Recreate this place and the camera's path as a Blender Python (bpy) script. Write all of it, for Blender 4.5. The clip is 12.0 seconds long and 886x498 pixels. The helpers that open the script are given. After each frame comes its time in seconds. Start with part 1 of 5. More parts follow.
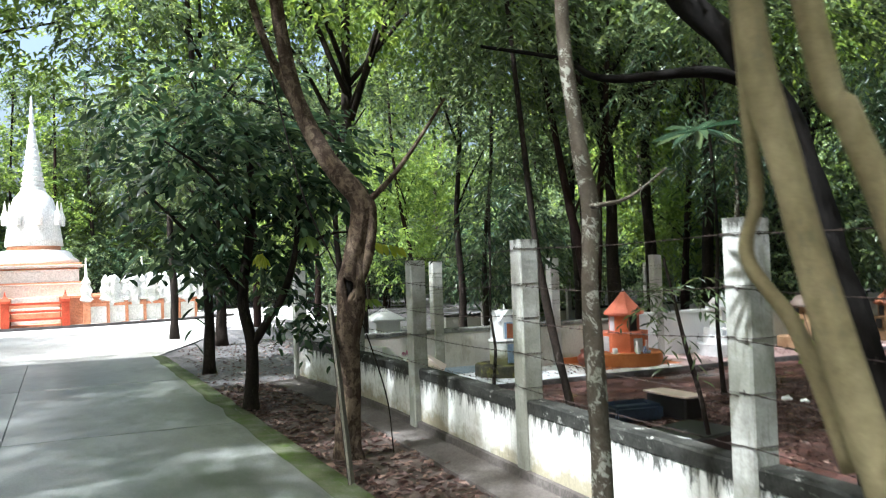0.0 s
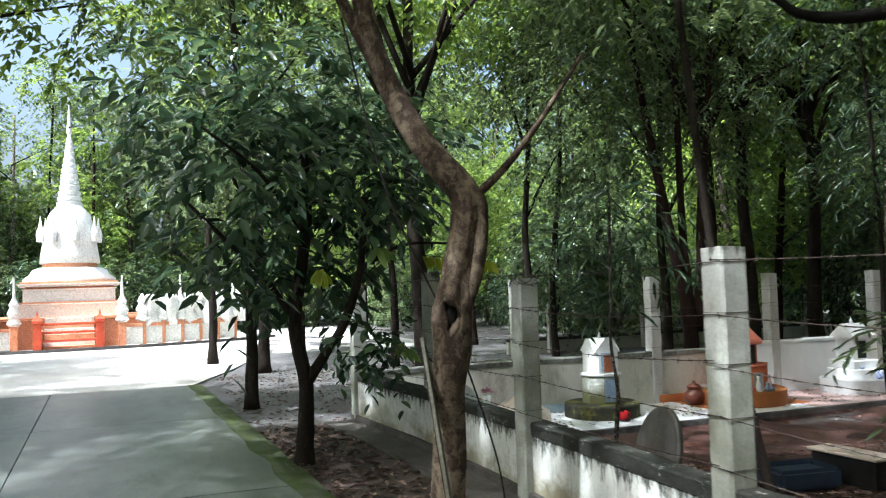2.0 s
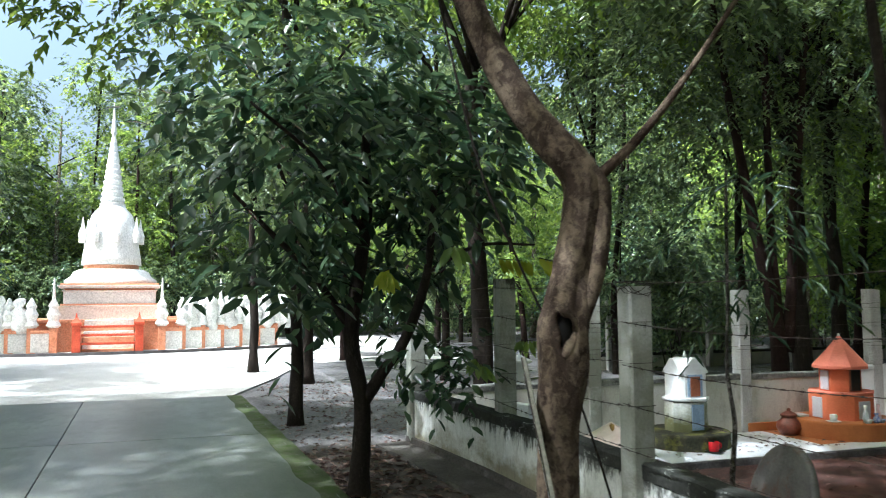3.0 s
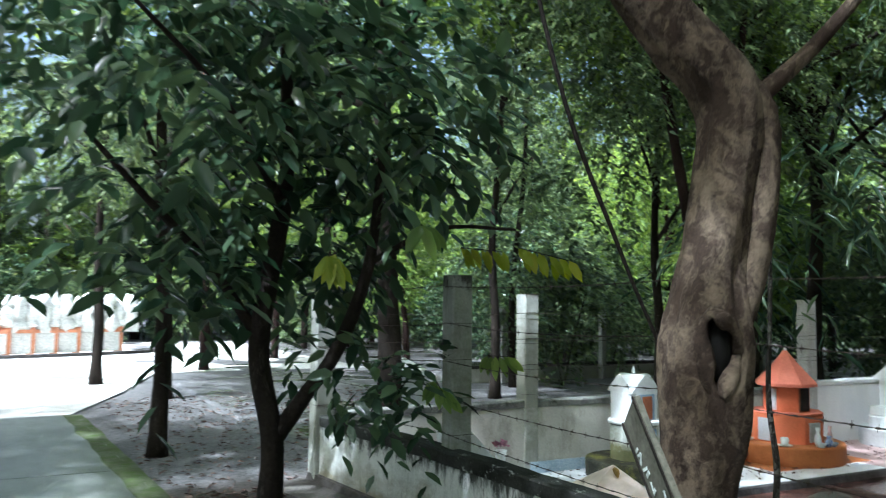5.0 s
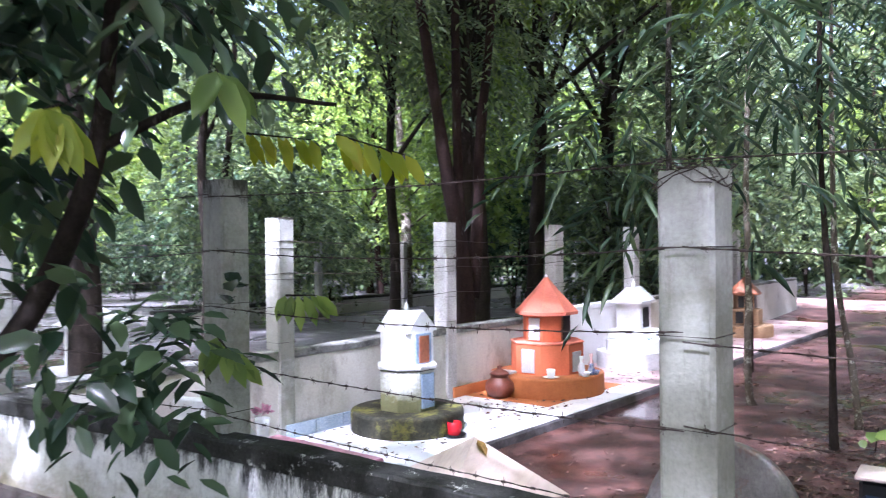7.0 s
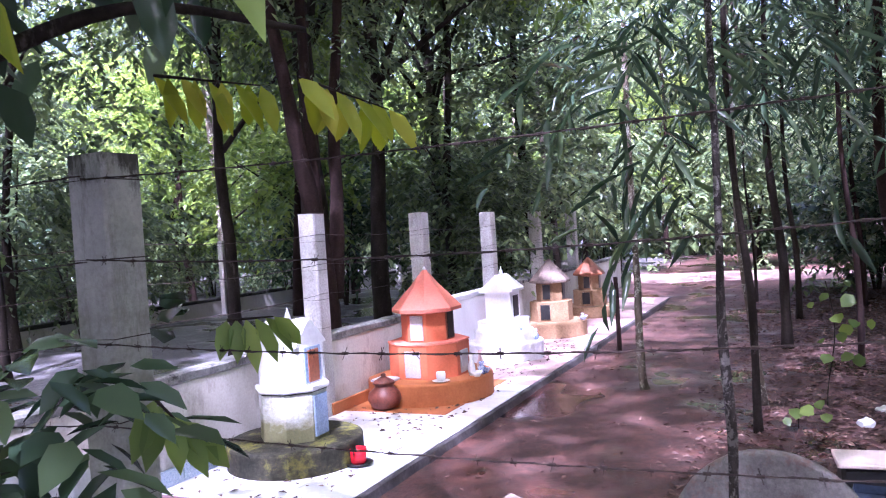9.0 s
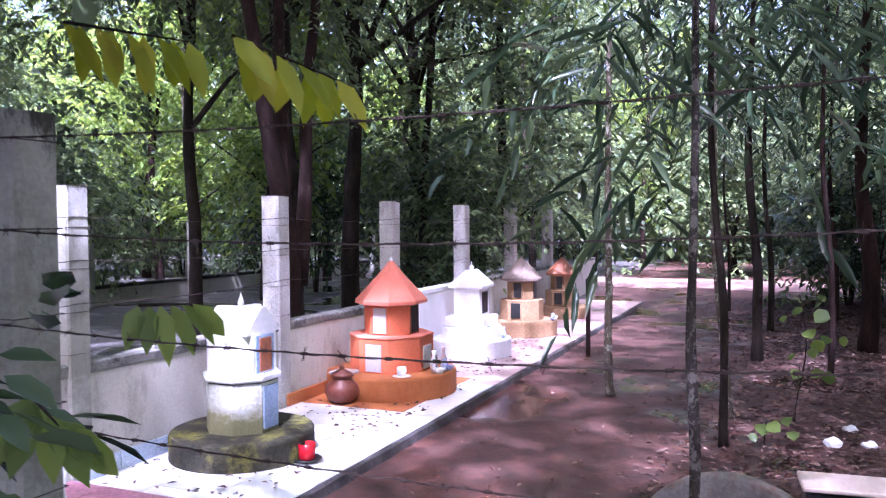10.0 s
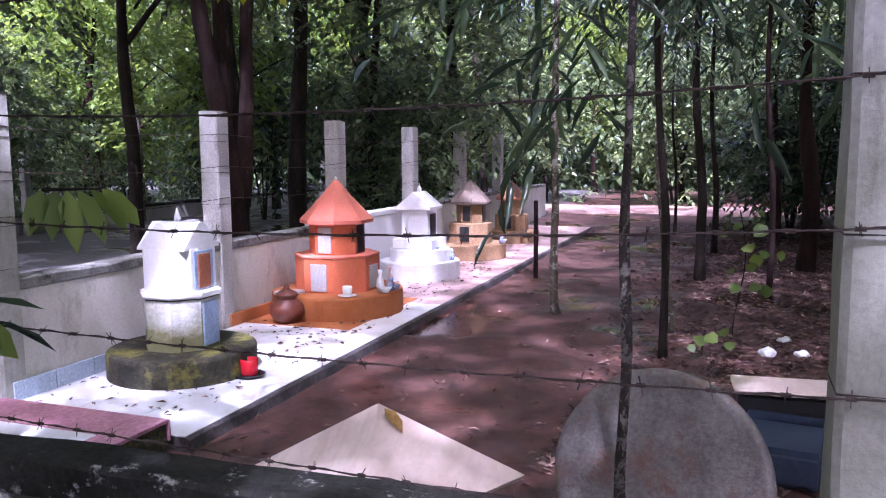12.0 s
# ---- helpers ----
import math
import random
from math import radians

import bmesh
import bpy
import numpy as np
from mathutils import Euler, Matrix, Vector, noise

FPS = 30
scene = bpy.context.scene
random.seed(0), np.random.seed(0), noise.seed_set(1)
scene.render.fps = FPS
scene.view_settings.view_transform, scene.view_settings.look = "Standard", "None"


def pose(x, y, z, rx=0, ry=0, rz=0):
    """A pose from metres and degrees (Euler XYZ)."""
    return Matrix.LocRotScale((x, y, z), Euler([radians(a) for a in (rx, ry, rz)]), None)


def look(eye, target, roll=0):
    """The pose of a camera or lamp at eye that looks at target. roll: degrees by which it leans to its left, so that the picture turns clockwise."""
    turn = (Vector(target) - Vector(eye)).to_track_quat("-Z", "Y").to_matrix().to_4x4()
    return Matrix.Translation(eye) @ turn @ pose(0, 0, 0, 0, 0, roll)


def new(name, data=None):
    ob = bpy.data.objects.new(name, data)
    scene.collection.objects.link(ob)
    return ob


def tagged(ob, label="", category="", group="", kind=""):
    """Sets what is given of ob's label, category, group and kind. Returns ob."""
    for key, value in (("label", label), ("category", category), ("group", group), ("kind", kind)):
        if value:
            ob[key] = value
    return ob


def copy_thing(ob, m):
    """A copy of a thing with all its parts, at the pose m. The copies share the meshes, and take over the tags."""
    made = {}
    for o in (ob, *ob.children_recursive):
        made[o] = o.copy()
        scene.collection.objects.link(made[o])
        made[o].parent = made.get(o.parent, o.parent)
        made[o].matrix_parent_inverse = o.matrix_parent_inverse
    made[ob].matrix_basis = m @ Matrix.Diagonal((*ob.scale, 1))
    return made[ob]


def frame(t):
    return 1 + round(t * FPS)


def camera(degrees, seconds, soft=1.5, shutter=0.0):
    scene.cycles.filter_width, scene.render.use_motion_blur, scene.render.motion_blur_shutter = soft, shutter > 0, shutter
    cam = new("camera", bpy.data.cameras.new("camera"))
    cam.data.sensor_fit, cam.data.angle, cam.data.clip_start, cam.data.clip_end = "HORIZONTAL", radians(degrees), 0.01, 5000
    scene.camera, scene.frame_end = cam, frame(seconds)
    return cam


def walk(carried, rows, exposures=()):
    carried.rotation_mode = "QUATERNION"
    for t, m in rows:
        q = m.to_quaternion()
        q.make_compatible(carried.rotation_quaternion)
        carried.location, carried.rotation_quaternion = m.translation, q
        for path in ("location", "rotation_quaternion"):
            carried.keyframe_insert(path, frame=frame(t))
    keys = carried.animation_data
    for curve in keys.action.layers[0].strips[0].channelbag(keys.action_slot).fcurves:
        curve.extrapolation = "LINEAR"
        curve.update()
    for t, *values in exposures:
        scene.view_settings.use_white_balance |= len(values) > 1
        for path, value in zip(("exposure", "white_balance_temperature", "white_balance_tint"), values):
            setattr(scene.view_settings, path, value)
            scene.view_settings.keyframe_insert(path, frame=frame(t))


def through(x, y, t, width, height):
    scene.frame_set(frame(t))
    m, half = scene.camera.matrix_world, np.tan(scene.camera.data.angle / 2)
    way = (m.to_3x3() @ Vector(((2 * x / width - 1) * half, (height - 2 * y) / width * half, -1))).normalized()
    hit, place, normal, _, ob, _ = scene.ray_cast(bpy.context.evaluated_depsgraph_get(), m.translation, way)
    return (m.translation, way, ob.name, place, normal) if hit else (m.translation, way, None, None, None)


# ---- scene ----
cam = camera(58.3, 12.0, 1.1, 0.5)

PATH = [
    (0, (1.9, 1.701, 1.512), (2.666, 3.547, 1.562), -2.0),
    (0.5, (1.957, 2.091, 1.529), (2.708, 3.942, 1.617), -0.2),
    (1, (2.003, 2.654, 1.561), (2.717, 4.522, 1.625), -1.1),
    (1.5, (2.048, 3.134, 1.557), (2.705, 5.021, 1.645), -0.8),
    (2, (2.046, 3.594, 1.541), (2.727, 5.471, 1.642), -1.8),
    (2.5, (2.058, 4.127, 1.523), (2.736, 6.005, 1.633), -1.9),
    (3, (2.063, 4.623, 1.525), (2.654, 6.53, 1.655), -0.5),
    (5, (2.033, 6.364, 1.495), (2.959, 8.13, 1.641), 0.6),
    (5.5, (2.076, 6.78, 1.466), (3.225, 8.416, 1.517), -1.5),
    (6, (2.19, 7.248, 1.427), (3.544, 8.718, 1.496), -1.4),
    (6.5, (2.299, 7.613, 1.42), (3.773, 8.964, 1.43), -2.0),
    (7, (2.435, 7.976, 1.401), (3.978, 9.249, 1.392), -0.6),
    (7.5, (2.548, 8.369, 1.379), (4.225, 9.458, 1.404), -0.5),
    (9.5, (2.929, 9.145, 1.415), (4.761, 9.945, 1.359), -2.9),
    (10, (3.062, 9.113, 1.398), (4.898, 9.905, 1.333), -0.4),
    (10.5, (3.133, 9.096, 1.339), (4.981, 9.851, 1.213), -1.3),
    (11, (3.123, 9.083, 1.304), (4.971, 9.83, 1.144), -0.8),
    (11.5, (3.132, 9.083, 1.287), (4.994, 9.784, 1.075), -0.8),
    (12, (3.143, 9.072, 1.274), (5.009, 9.753, 1.039), -0.4),
]
EXPOSURES = [(0.0, 1.7, 5650, 5), (1.0, 1.55, 5650, 4), (3.0, 1.58, 5500, 2), (5.0, 1.7, 5150, 0), (5.5, 2.05, 5200, 2), (6.5, 2.78, 5200, 16), (7.5, 2.76, 5100, 36), (9.5, 2.83, 5050, 45), (10.5, 2.5, 5100, 44), (12.0, 2.2, 5200, 44)]
walk(cam, [(t, look(eye, target, roll)) for t, eye, target, roll in PATH], EXPOSURES)

# ---- light ----
SUN_ELEV, SUN_AZ = 58.0, 254.0      # the sun stands high to the left of the road
world = bpy.data.worlds.new("sky")
scene.world = world
world.use_nodes = True
wn = world.node_tree
sky = wn.nodes.new("ShaderNodeTexSky")
sky.sky_type, sky.sun_disc = "NISHITA", False
sky.sun_elevation, sky.sun_rotation = radians(SUN_ELEV), radians(SUN_AZ)
sky.air_density, sky.dust_density = 1.0, 10.0
wn.links.new(sky.outputs[0], wn.nodes["Background"].inputs[0])
wn.nodes["Background"].inputs[1].default_value = 0.15
sun = new("sun", bpy.data.lights.new("sun", "SUN"))
sun.data.energy, sun.data.angle, sun.data.color = 5.0, radians(1.5), (1.0, 0.97, 0.92)
_az, _el = radians(SUN_AZ), radians(SUN_ELEV)
_from = Vector((math.sin(_az) * math.cos(_el), math.cos(_az) * math.cos(_el), math.sin(_el)))
sun.matrix_world = look(_from * 60, (0, 0, 0))


# ---- materials ----
def nodes_of(name):
    m = bpy.data.materials.new(name)
    m.use_nodes = True
    t = m.node_tree
    return m, t, t.nodes["Principled BSDF"]


def noise_node(t, scale, detail=4.0, rough=0.6, vec=None, stretch=None):
    n = t.nodes.new("ShaderNodeTexNoise")
    n.inputs["Scale"].default_value = scale
    n.inputs["Detail"].default_value = detail
    n.inputs["Roughness"].default_value = rough
    if vec is None:
        vec = t.nodes.new("ShaderNodeNewGeometry").outputs["Position"]
    if stretch:
        mp = t.nodes.new("ShaderNodeMapping")
        mp.inputs["Scale"].default_value = stretch
        t.links.new(vec, mp.inputs[0])
        vec = mp.outputs[0]
    t.links.new(vec, n.inputs["Vector"])
    return n


def ramp(t, src, stops):
    r = t.nodes.new("ShaderNodeValToRGB")
    e = r.color_ramp.elements
    while len(e) < len(stops):
        e.new(0.5)
    for el, (p, c) in zip(e, stops):
        el.position, el.color = p, (*c, 1) if len(c) == 3 else c
    t.links.new(src, r.inputs[0])
    return r


def mix(t, fac, a, b):
    n = t.nodes.new("ShaderNodeMix")
    n.data_type = "RGBA"
    for sock, v in ((n.inputs[0], fac), (n.inputs[6], a), (n.inputs[7], b)):
        if isinstance(v, (int, float)):
            sock.default_value = v
        elif isinstance(v, tuple):
            sock.default_value = (*v, 1)
        else:
            t.links.new(v, sock)
    return n.outputs[2]


def grey(v):
    return (v, v, v)


def bump(t, p, src, dist, strength=0.6):
    b = t.nodes.new("ShaderNodeBump")
    b.inputs["Strength"].default_value, b.inputs["Distance"].default_value = strength, dist
    t.links.new(src, b.inputs["Height"])
    t.links.new(b.outputs[0], p.inputs["Normal"])


def surface(name, a, b, scale=3.0, rough=0.8, grain=40.0, depth=0.003, stain=None, stain_at=(0.55, 0.7), stain_scale=2.0, stretch=None, var=0.42):
    """Two-scale paint or stone: a slow blend of two colours, fine grain, and stains with a shape of their own."""
    m, t, p = nodes_of(name)
    big = noise_node(t, scale, 5, 0.65, stretch=stretch)
    col = ramp(t, big.outputs[0], [(0.35, a), (0.68, b)]).outputs[0]
    fine = noise_node(t, grain, 6, 0.7)
    f = ramp(t, fine.outputs[0], [(0.33, grey(1 - var)), (0.64, grey(1.06))])
    mul = t.nodes.new("ShaderNodeMix")
    mul.data_type, mul.blend_type = "RGBA", "MULTIPLY"
    mul.inputs[0].default_value = 1.0
    t.links.new(col, mul.inputs[6])
    t.links.new(f.outputs[0], mul.inputs[7])
    col = mul.outputs[2]
    if stain:
        sn = noise_node(t, stain_scale, 9, 0.78, stretch=stretch)
        k = ramp(t, sn.outputs[0], [(stain_at[0], grey(0.0)), (stain_at[1], grey(1.0))])
        col = mix(t, k.outputs[0], col, stain)
    t.links.new(col, p.inputs["Base Color"])
    p.inputs["Roughness"].default_value = rough
    p.inputs["Specular IOR Level"].default_value = 0.5 if rough < 0.55 else 0.12
    bump(t, p, fine.outputs[0], depth)
    return m


def dripping(name, clean_a, clean_b, dirt, mould, top, low_dirt=0.17):
    """Whitewash with broad yellow dirt and black mould drips that run down from the wall's top."""
    m, t, p = nodes_of(name)
    pos = t.nodes.new("ShaderNodeNewGeometry").outputs["Position"]
    sep = t.nodes.new("ShaderNodeSeparateXYZ")
    t.links.new(pos, sep.inputs[0])
    col = ramp(t, noise_node(t, 3, 5, 0.6, pos).outputs[0], [(0.35, clean_a), (0.68, clean_b)]).outputs[0]
    broad = noise_node(t, 1.6, 7, 0.7, pos, (1, 1, 1.6))
    low = t.nodes.new("ShaderNodeMapRange")
    low.inputs["From Min"].default_value, low.inputs["From Max"].default_value = top - 0.1, top - 0.55
    low.inputs["To Min"].default_value, low.inputs["To Max"].default_value = -0.15, low_dirt
    t.links.new(sep.outputs[2], low.inputs["Value"])
    ad = t.nodes.new("ShaderNodeMath")
    t.links.new(broad.outputs[0], ad.inputs[0])
    t.links.new(low.outputs[0], ad.inputs[1])
    col = mix(t, ramp(t, ad.outputs[0], [(0.46, grey(0.0)), (0.66, grey(0.9))]).outputs[0], col, dirt)
    drip = noise_node(t, 13, 9, 0.8, pos, (1, 1, 0.30))
    hi = t.nodes.new("ShaderNodeMapRange")
    hi.inputs["From Min"].default_value, hi.inputs["From Max"].default_value = top - 0.22, top - 0.0
    hi.inputs["To Min"].default_value, hi.inputs["To Max"].default_value = -0.17, 0.13
    t.links.new(sep.outputs[2], hi.inputs["Value"])
    a2 = t.nodes.new("ShaderNodeMath")
    t.links.new(drip.outputs[0], a2.inputs[0])
    t.links.new(hi.outputs[0], a2.inputs[1])
    col = mix(t, ramp(t, a2.outputs[0], [(0.50, grey(0.0)), (0.63, grey(0.95))]).outputs[0], col, mould)
    streak = noise_node(t, 19, 8, 0.8, pos, (1, 1, 0.2))
    col = mix(t, ramp(t, streak.outputs[0], [(0.52, grey(0.0)), (0.70, grey(0.7))]).outputs[0], col, (0.15, 0.145, 0.11))
    pits = ramp(t, noise_node(t, 70, 6, 0.75, pos).outputs[0], [(0.30, grey(0.78)), (0.6, grey(1.03))])
    mul = t.nodes.new("ShaderNodeMix")
    mul.data_type, mul.blend_type = "RGBA", "MULTIPLY"
    mul.inputs[0].default_value = 1.0
    t.links.new(col, mul.inputs[6])
    t.links.new(pits.outputs[0], mul.inputs[7])
    col = mul.outputs[2]
    t.links.new(col, p.inputs["Base Color"])
    p.inputs["Roughness"].default_value = 0.85
    p.inputs["Specular IOR Level"].default_value = 0.15
    bump(t, p, noise_node(t, 45, 6, 0.7, pos).outputs[0], 0.004)
    return m


def bark_material(name, dark, mid, pale, patch=(0.52, 0.58), scale=7.0):
    """Flaking bark: cracked plates, mottled patches and fine grain."""
    m, t, p = nodes_of(name)
    pos = t.nodes.new("ShaderNodeNewGeometry").outputs["Position"]
    warp = noise_node(t, 7, 4, 0.6, pos)
    add = t.nodes.new("ShaderNodeVectorMath")
    add.operation = "MULTIPLY_ADD"
    add.inputs[1].default_value = (0.2, 0.2, 0.26)
    t.links.new(warp.outputs[1], add.inputs[0])
    t.links.new(pos, add.inputs[2])
    grain = noise_node(t, 60, 8, 0.75, pos, (1, 1, 0.4))
    col = ramp(t, noise_node(t, 14, 8, 0.8, add.outputs[0], (1, 1, 0.45)).outputs[0], [(0.32, dark), (0.66, mid)]).outputs[0]
    col = mix(t, ramp(t, noise_node(t, scale, 9, 0.72, add.outputs[0], (1, 1, 0.6)).outputs[0], [(patch[0], grey(0.0)), (patch[1], grey(0.85))]).outputs[0], col, pale)
    v = t.nodes.new("ShaderNodeTexVoronoi")
    v.feature = "DISTANCE_TO_EDGE"
    v.inputs["Scale"].default_value = 24
    mp = t.nodes.new("ShaderNodeMapping")
    mp.inputs["Scale"].default_value = (1, 1, 0.35)
    t.links.new(add.outputs[0], mp.inputs[0])
    t.links.new(mp.outputs[0], v.inputs["Vector"])
    crack = ramp(t, v.outputs["Distance"], [(0.0, grey(0.45)), (0.07, grey(1.0))]).outputs[0]
    mul = t.nodes.new("ShaderNodeMix")
    mul.data_type, mul.blend_type = "RGBA", "MULTIPLY"
    mul.inputs[0].default_value = 0.12
    t.links.new(col, mul.inputs[6])
    t.links.new(crack, mul.inputs[7])
    t.links.new(mul.outputs[2], p.inputs["Base Color"])
    p.inputs["Roughness"].default_value = 0.95
    p.inputs["Specular IOR Level"].default_value = 0.1
    hsum = t.nodes.new("ShaderNodeMath")
    t.links.new(grain.outputs[0], hsum.inputs[0])
    t.links.new(noise_node(t, 22, 8, 0.75, add.outputs[0], (1, 1, 0.5)).outputs[0], hsum.inputs[1])
    bump(t, p, hsum.outputs[0], 0.010, 0.9)
    return m


def leaf_material(name, a, b, c, gloss=0.45, through=0.35, back=None):
    m, t, p = nodes_of(name)
    g = t.nodes.new("ShaderNodeNewGeometry")
    col = ramp(t, g.outputs["Random Per Island"], [(0.0, a), (0.55, b), (1.0, c)]).outputs[0]
    t.links.new(col, p.inputs["Base Color"])
    p.inputs["Roughness"].default_value = gloss
    p.inputs["Specular IOR Level"].default_value = 0.55 if gloss < 0.28 else 0.33
    tr = t.nodes.new("ShaderNodeBsdfTranslucent")
    h = t.nodes.new("ShaderNodeHueSaturation")
    h.inputs["Hue"].default_value, h.inputs["Saturation"].default_value, h.inputs["Value"].default_value = 0.47, 1.1, 1.5
    t.links.new(col, h.inputs["Color"])
    t.links.new(h.outputs[0], tr.inputs[0])
    ms = t.nodes.new("ShaderNodeMixShader")
    ms.inputs[0].default_value = through
    t.links.new(p.outputs[0], ms.inputs[1])
    t.links.new(tr.outputs[0], ms.inputs[2])
    t.links.new(ms.outputs[0], t.nodes["Material Output"].inputs[0])
    return m


M = {}
M["road"] = surface("road concrete", (0.10, 0.107, 0.10), (0.235, 0.237, 0.225), 1.1, 0.40, 60, 0.002, (0.06, 0.07, 0.05), (0.50, 0.66), 1.3, (1, 0.45, 1))
M["moss_edge"] = surface("mossy concrete edge", (0.07, 0.085, 0.03), (0.17, 0.175, 0.13), 3, 0.8, 60, 0.006, (0.06, 0.095, 0.015), (0.48, 0.62), 5)
M["plaza"] = surface("pale plaza concrete", (0.48, 0.47, 0.45), (0.60, 0.58, 0.55), 0.5, 0.8, 30, 0.002)
M["post"] = dripping("weathered concrete post", (0.34, 0.34, 0.32), (0.56, 0.555, 0.525), (0.25, 0.25, 0.21), (0.06, 0.058, 0.05), 1.72, 0.15)
M["greycap"] = surface("weathered grey coping", (0.13, 0.13, 0.12), (0.30, 0.295, 0.27), 5, 0.85, 70, 0.004, (0.04, 0.04, 0.036), (0.46, 0.62), 6)
M["bpost"] = surface("whitewashed concrete post", (0.40, 0.385, 0.37), (0.54, 0.525, 0.51), 6, 0.8, 70, 0.003, (0.17, 0.15, 0.14), (0.56, 0.72), 7, (1, 1, 0.35))
M["stucco"] = dripping("stained white stucco", (0.60, 0.60, 0.56), (0.78, 0.77, 0.74), (0.27, 0.235, 0.15), (0.035, 0.035, 0.03), 0.49, 0.30)
M["cap"] = surface("black mouldy coping", (0.018, 0.018, 0.016), (0.06, 0.06, 0.053), 5, 0.9, 60, 0.008, (0.36, 0.36, 0.33), (0.59, 0.65), 11, (1, 0.7, 1.0))
M["sidewall"] = surface("dirty cream wall", (0.40, 0.385, 0.34), (0.58, 0.555, 0.50), 1.6, 0.85, 50, 0.003, (0.17, 0.155, 0.125), (0.50, 0.74), 3.2, (1, 1, 0.45), 0.14)
M["white"] = surface("white gloss paint", (0.62, 0.62, 0.64), (0.70, 0.70, 0.70), 4, 0.45, 40, 0.001, (0.35, 0.33, 0.2), (0.66, 0.8), 4, (1, 1, 0.4), 0.08)
M["whitemoss"] = dripping("mossy white paint", (0.62, 0.64, 0.62), (0.76, 0.77, 0.77), (0.15, 0.15, 0.04), (0.20, 0.19, 0.09), 0.60, 0.30)
M["whiteclean"] = surface("clean white paint", (0.66, 0.66, 0.68), (0.74, 0.74, 0.75), 4, 0.5, 40, 0.001, None, var=0.08)
M["orange"] = surface("terracotta orange paint", (0.50, 0.13, 0.06), (0.58, 0.165, 0.08), 3, 0.55, 50, 0.001, (0.40, 0.11, 0.05), (0.6, 0.8), 3, var=0.12)
M["orange_base"] = surface("ochre orange paint", (0.32, 0.11, 0.035), (0.40, 0.14, 0.05), 3, 0.6, 50, 0.001, (0.30, 0.10, 0.03), (0.6, 0.8), 3, var=0.12)
M["roof_red"] = surface("salmon roof paint", (0.60, 0.17, 0.115), (0.68, 0.22, 0.15), 4, 0.55, 50, 0.001, var=0.1)
M["granite"] = surface("grey speckled granite", (0.40, 0.39, 0.42), (0.58, 0.57, 0.60), 90, 0.35, 160, 0.0005)
M["bluetile"] = surface("pale blue speckled tile", (0.30, 0.40, 0.52), (0.55, 0.62, 0.70), 60, 0.3, 160, 0.0005)
M["bluepanel"] = surface("faded blue panel", (0.24, 0.34, 0.52), (0.38, 0.48, 0.64), 8, 0.5, 80, 0.001)
M["browndoor"] = surface("brown door panel", (0.25, 0.08, 0.035), (0.34, 0.12, 0.06), 10, 0.5, 60, 0.001)
M["mossbase"] = surface("mossy dark concrete", (0.02, 0.02, 0.015), (0.07, 0.066, 0.044), 4, 0.9, 40, 0.005, (0.17, 0.165, 0.03), (0.52, 0.68), 4)
M["greybase"] = surface("grey cement", (0.40, 0.40, 0.41), (0.50, 0.50, 0.51), 4, 0.8, 40, 0.002, var=0.14)
M["brown"] = surface("tan brown paint", (0.24, 0.15, 0.085), (0.33, 0.21, 0.12), 3, 0.7, 50, 0.001)
M["brownroof"] = surface("grey brown roof cement", (0.13, 0.10, 0.085), (0.20, 0.155, 0.13), 5, 0.85, 50, 0.003)
M["dark"] = surface("black plaque", (0.012, 0.012, 0.014), (0.03, 0.03, 0.03), 10, 0.3, 50, 0.0005)
M["pinktile"] = surface("mauve pink tile", (0.40, 0.17, 0.24), (0.52, 0.25, 0.32), 5, 0.45, 40, 0.001, (0.3, 0.14, 0.18), (0.6, 0.8), 4)
M["tile"] = surface("white glazed tile", (0.58, 0.59, 0.62), (0.70, 0.70, 0.72), 3, 0.3, 30, 0.0006, (0.38, 0.37, 0.37), (0.6, 0.78), 4, var=0.06)
M["tile_pink"] = surface("dull pink tile", (0.34, 0.22, 0.21), (0.44, 0.31, 0.30), 3, 0.4, 30, 0.0006, (0.35, 0.25, 0.22), (0.6, 0.8), 3, var=0.1)
M["edge"] = surface("dark cement edge", (0.05, 0.045, 0.045), (0.11, 0.10, 0.10), 6, 0.7, 40, 0.004)
M["claypot"] = surface("red clay", (0.13, 0.032, 0.018), (0.19, 0.05, 0.028), 6, 0.5, 50, 0.001)
M["red"] = surface("red glazed cup", (0.55, 0.01, 0.02), (0.65, 0.02, 0.03), 6, 0.25, 50, 0.0005, var=0.1)
M["blackplastic"] = surface("black plastic", (0.012, 0.011, 0.012), (0.02, 0.02, 0.02), 6, 0.35, 50, 0.0005)
M["bluechina"] = surface("blue painted china", (0.05, 0.12, 0.45), (0.7, 0.72, 0.78), 60, 0.2, 50, 0.0003)
M["roofmarble"] = surface("pinkish marble tile", (0.55, 0.42, 0.36), (0.68, 0.56, 0.50), 4, 0.4, 30, 0.0006, (0.45, 0.32, 0.26), (0.58, 0.8), 7, (1, 4, 1), 0.08)
M["jarcement"] = surface("wet stained cement", (0.09, 0.081, 0.075), (0.215, 0.198, 0.186), 3, 0.5, 60, 0.006, (0.13, 0.062, 0.038), (0.52, 0.66), 5)
M["wood_sign"] = surface("grey-green painted board", (0.09, 0.085, 0.065), (0.15, 0.14, 0.11), 6, 0.7, 50, 0.002, (0.05, 0.05, 0.045), (0.55, 0.7), 8)
M["letter"] = surface("white brush paint", (0.55, 0.58, 0.55), (0.7, 0.72, 0.68), 30, 0.7, 60, 0.0005)
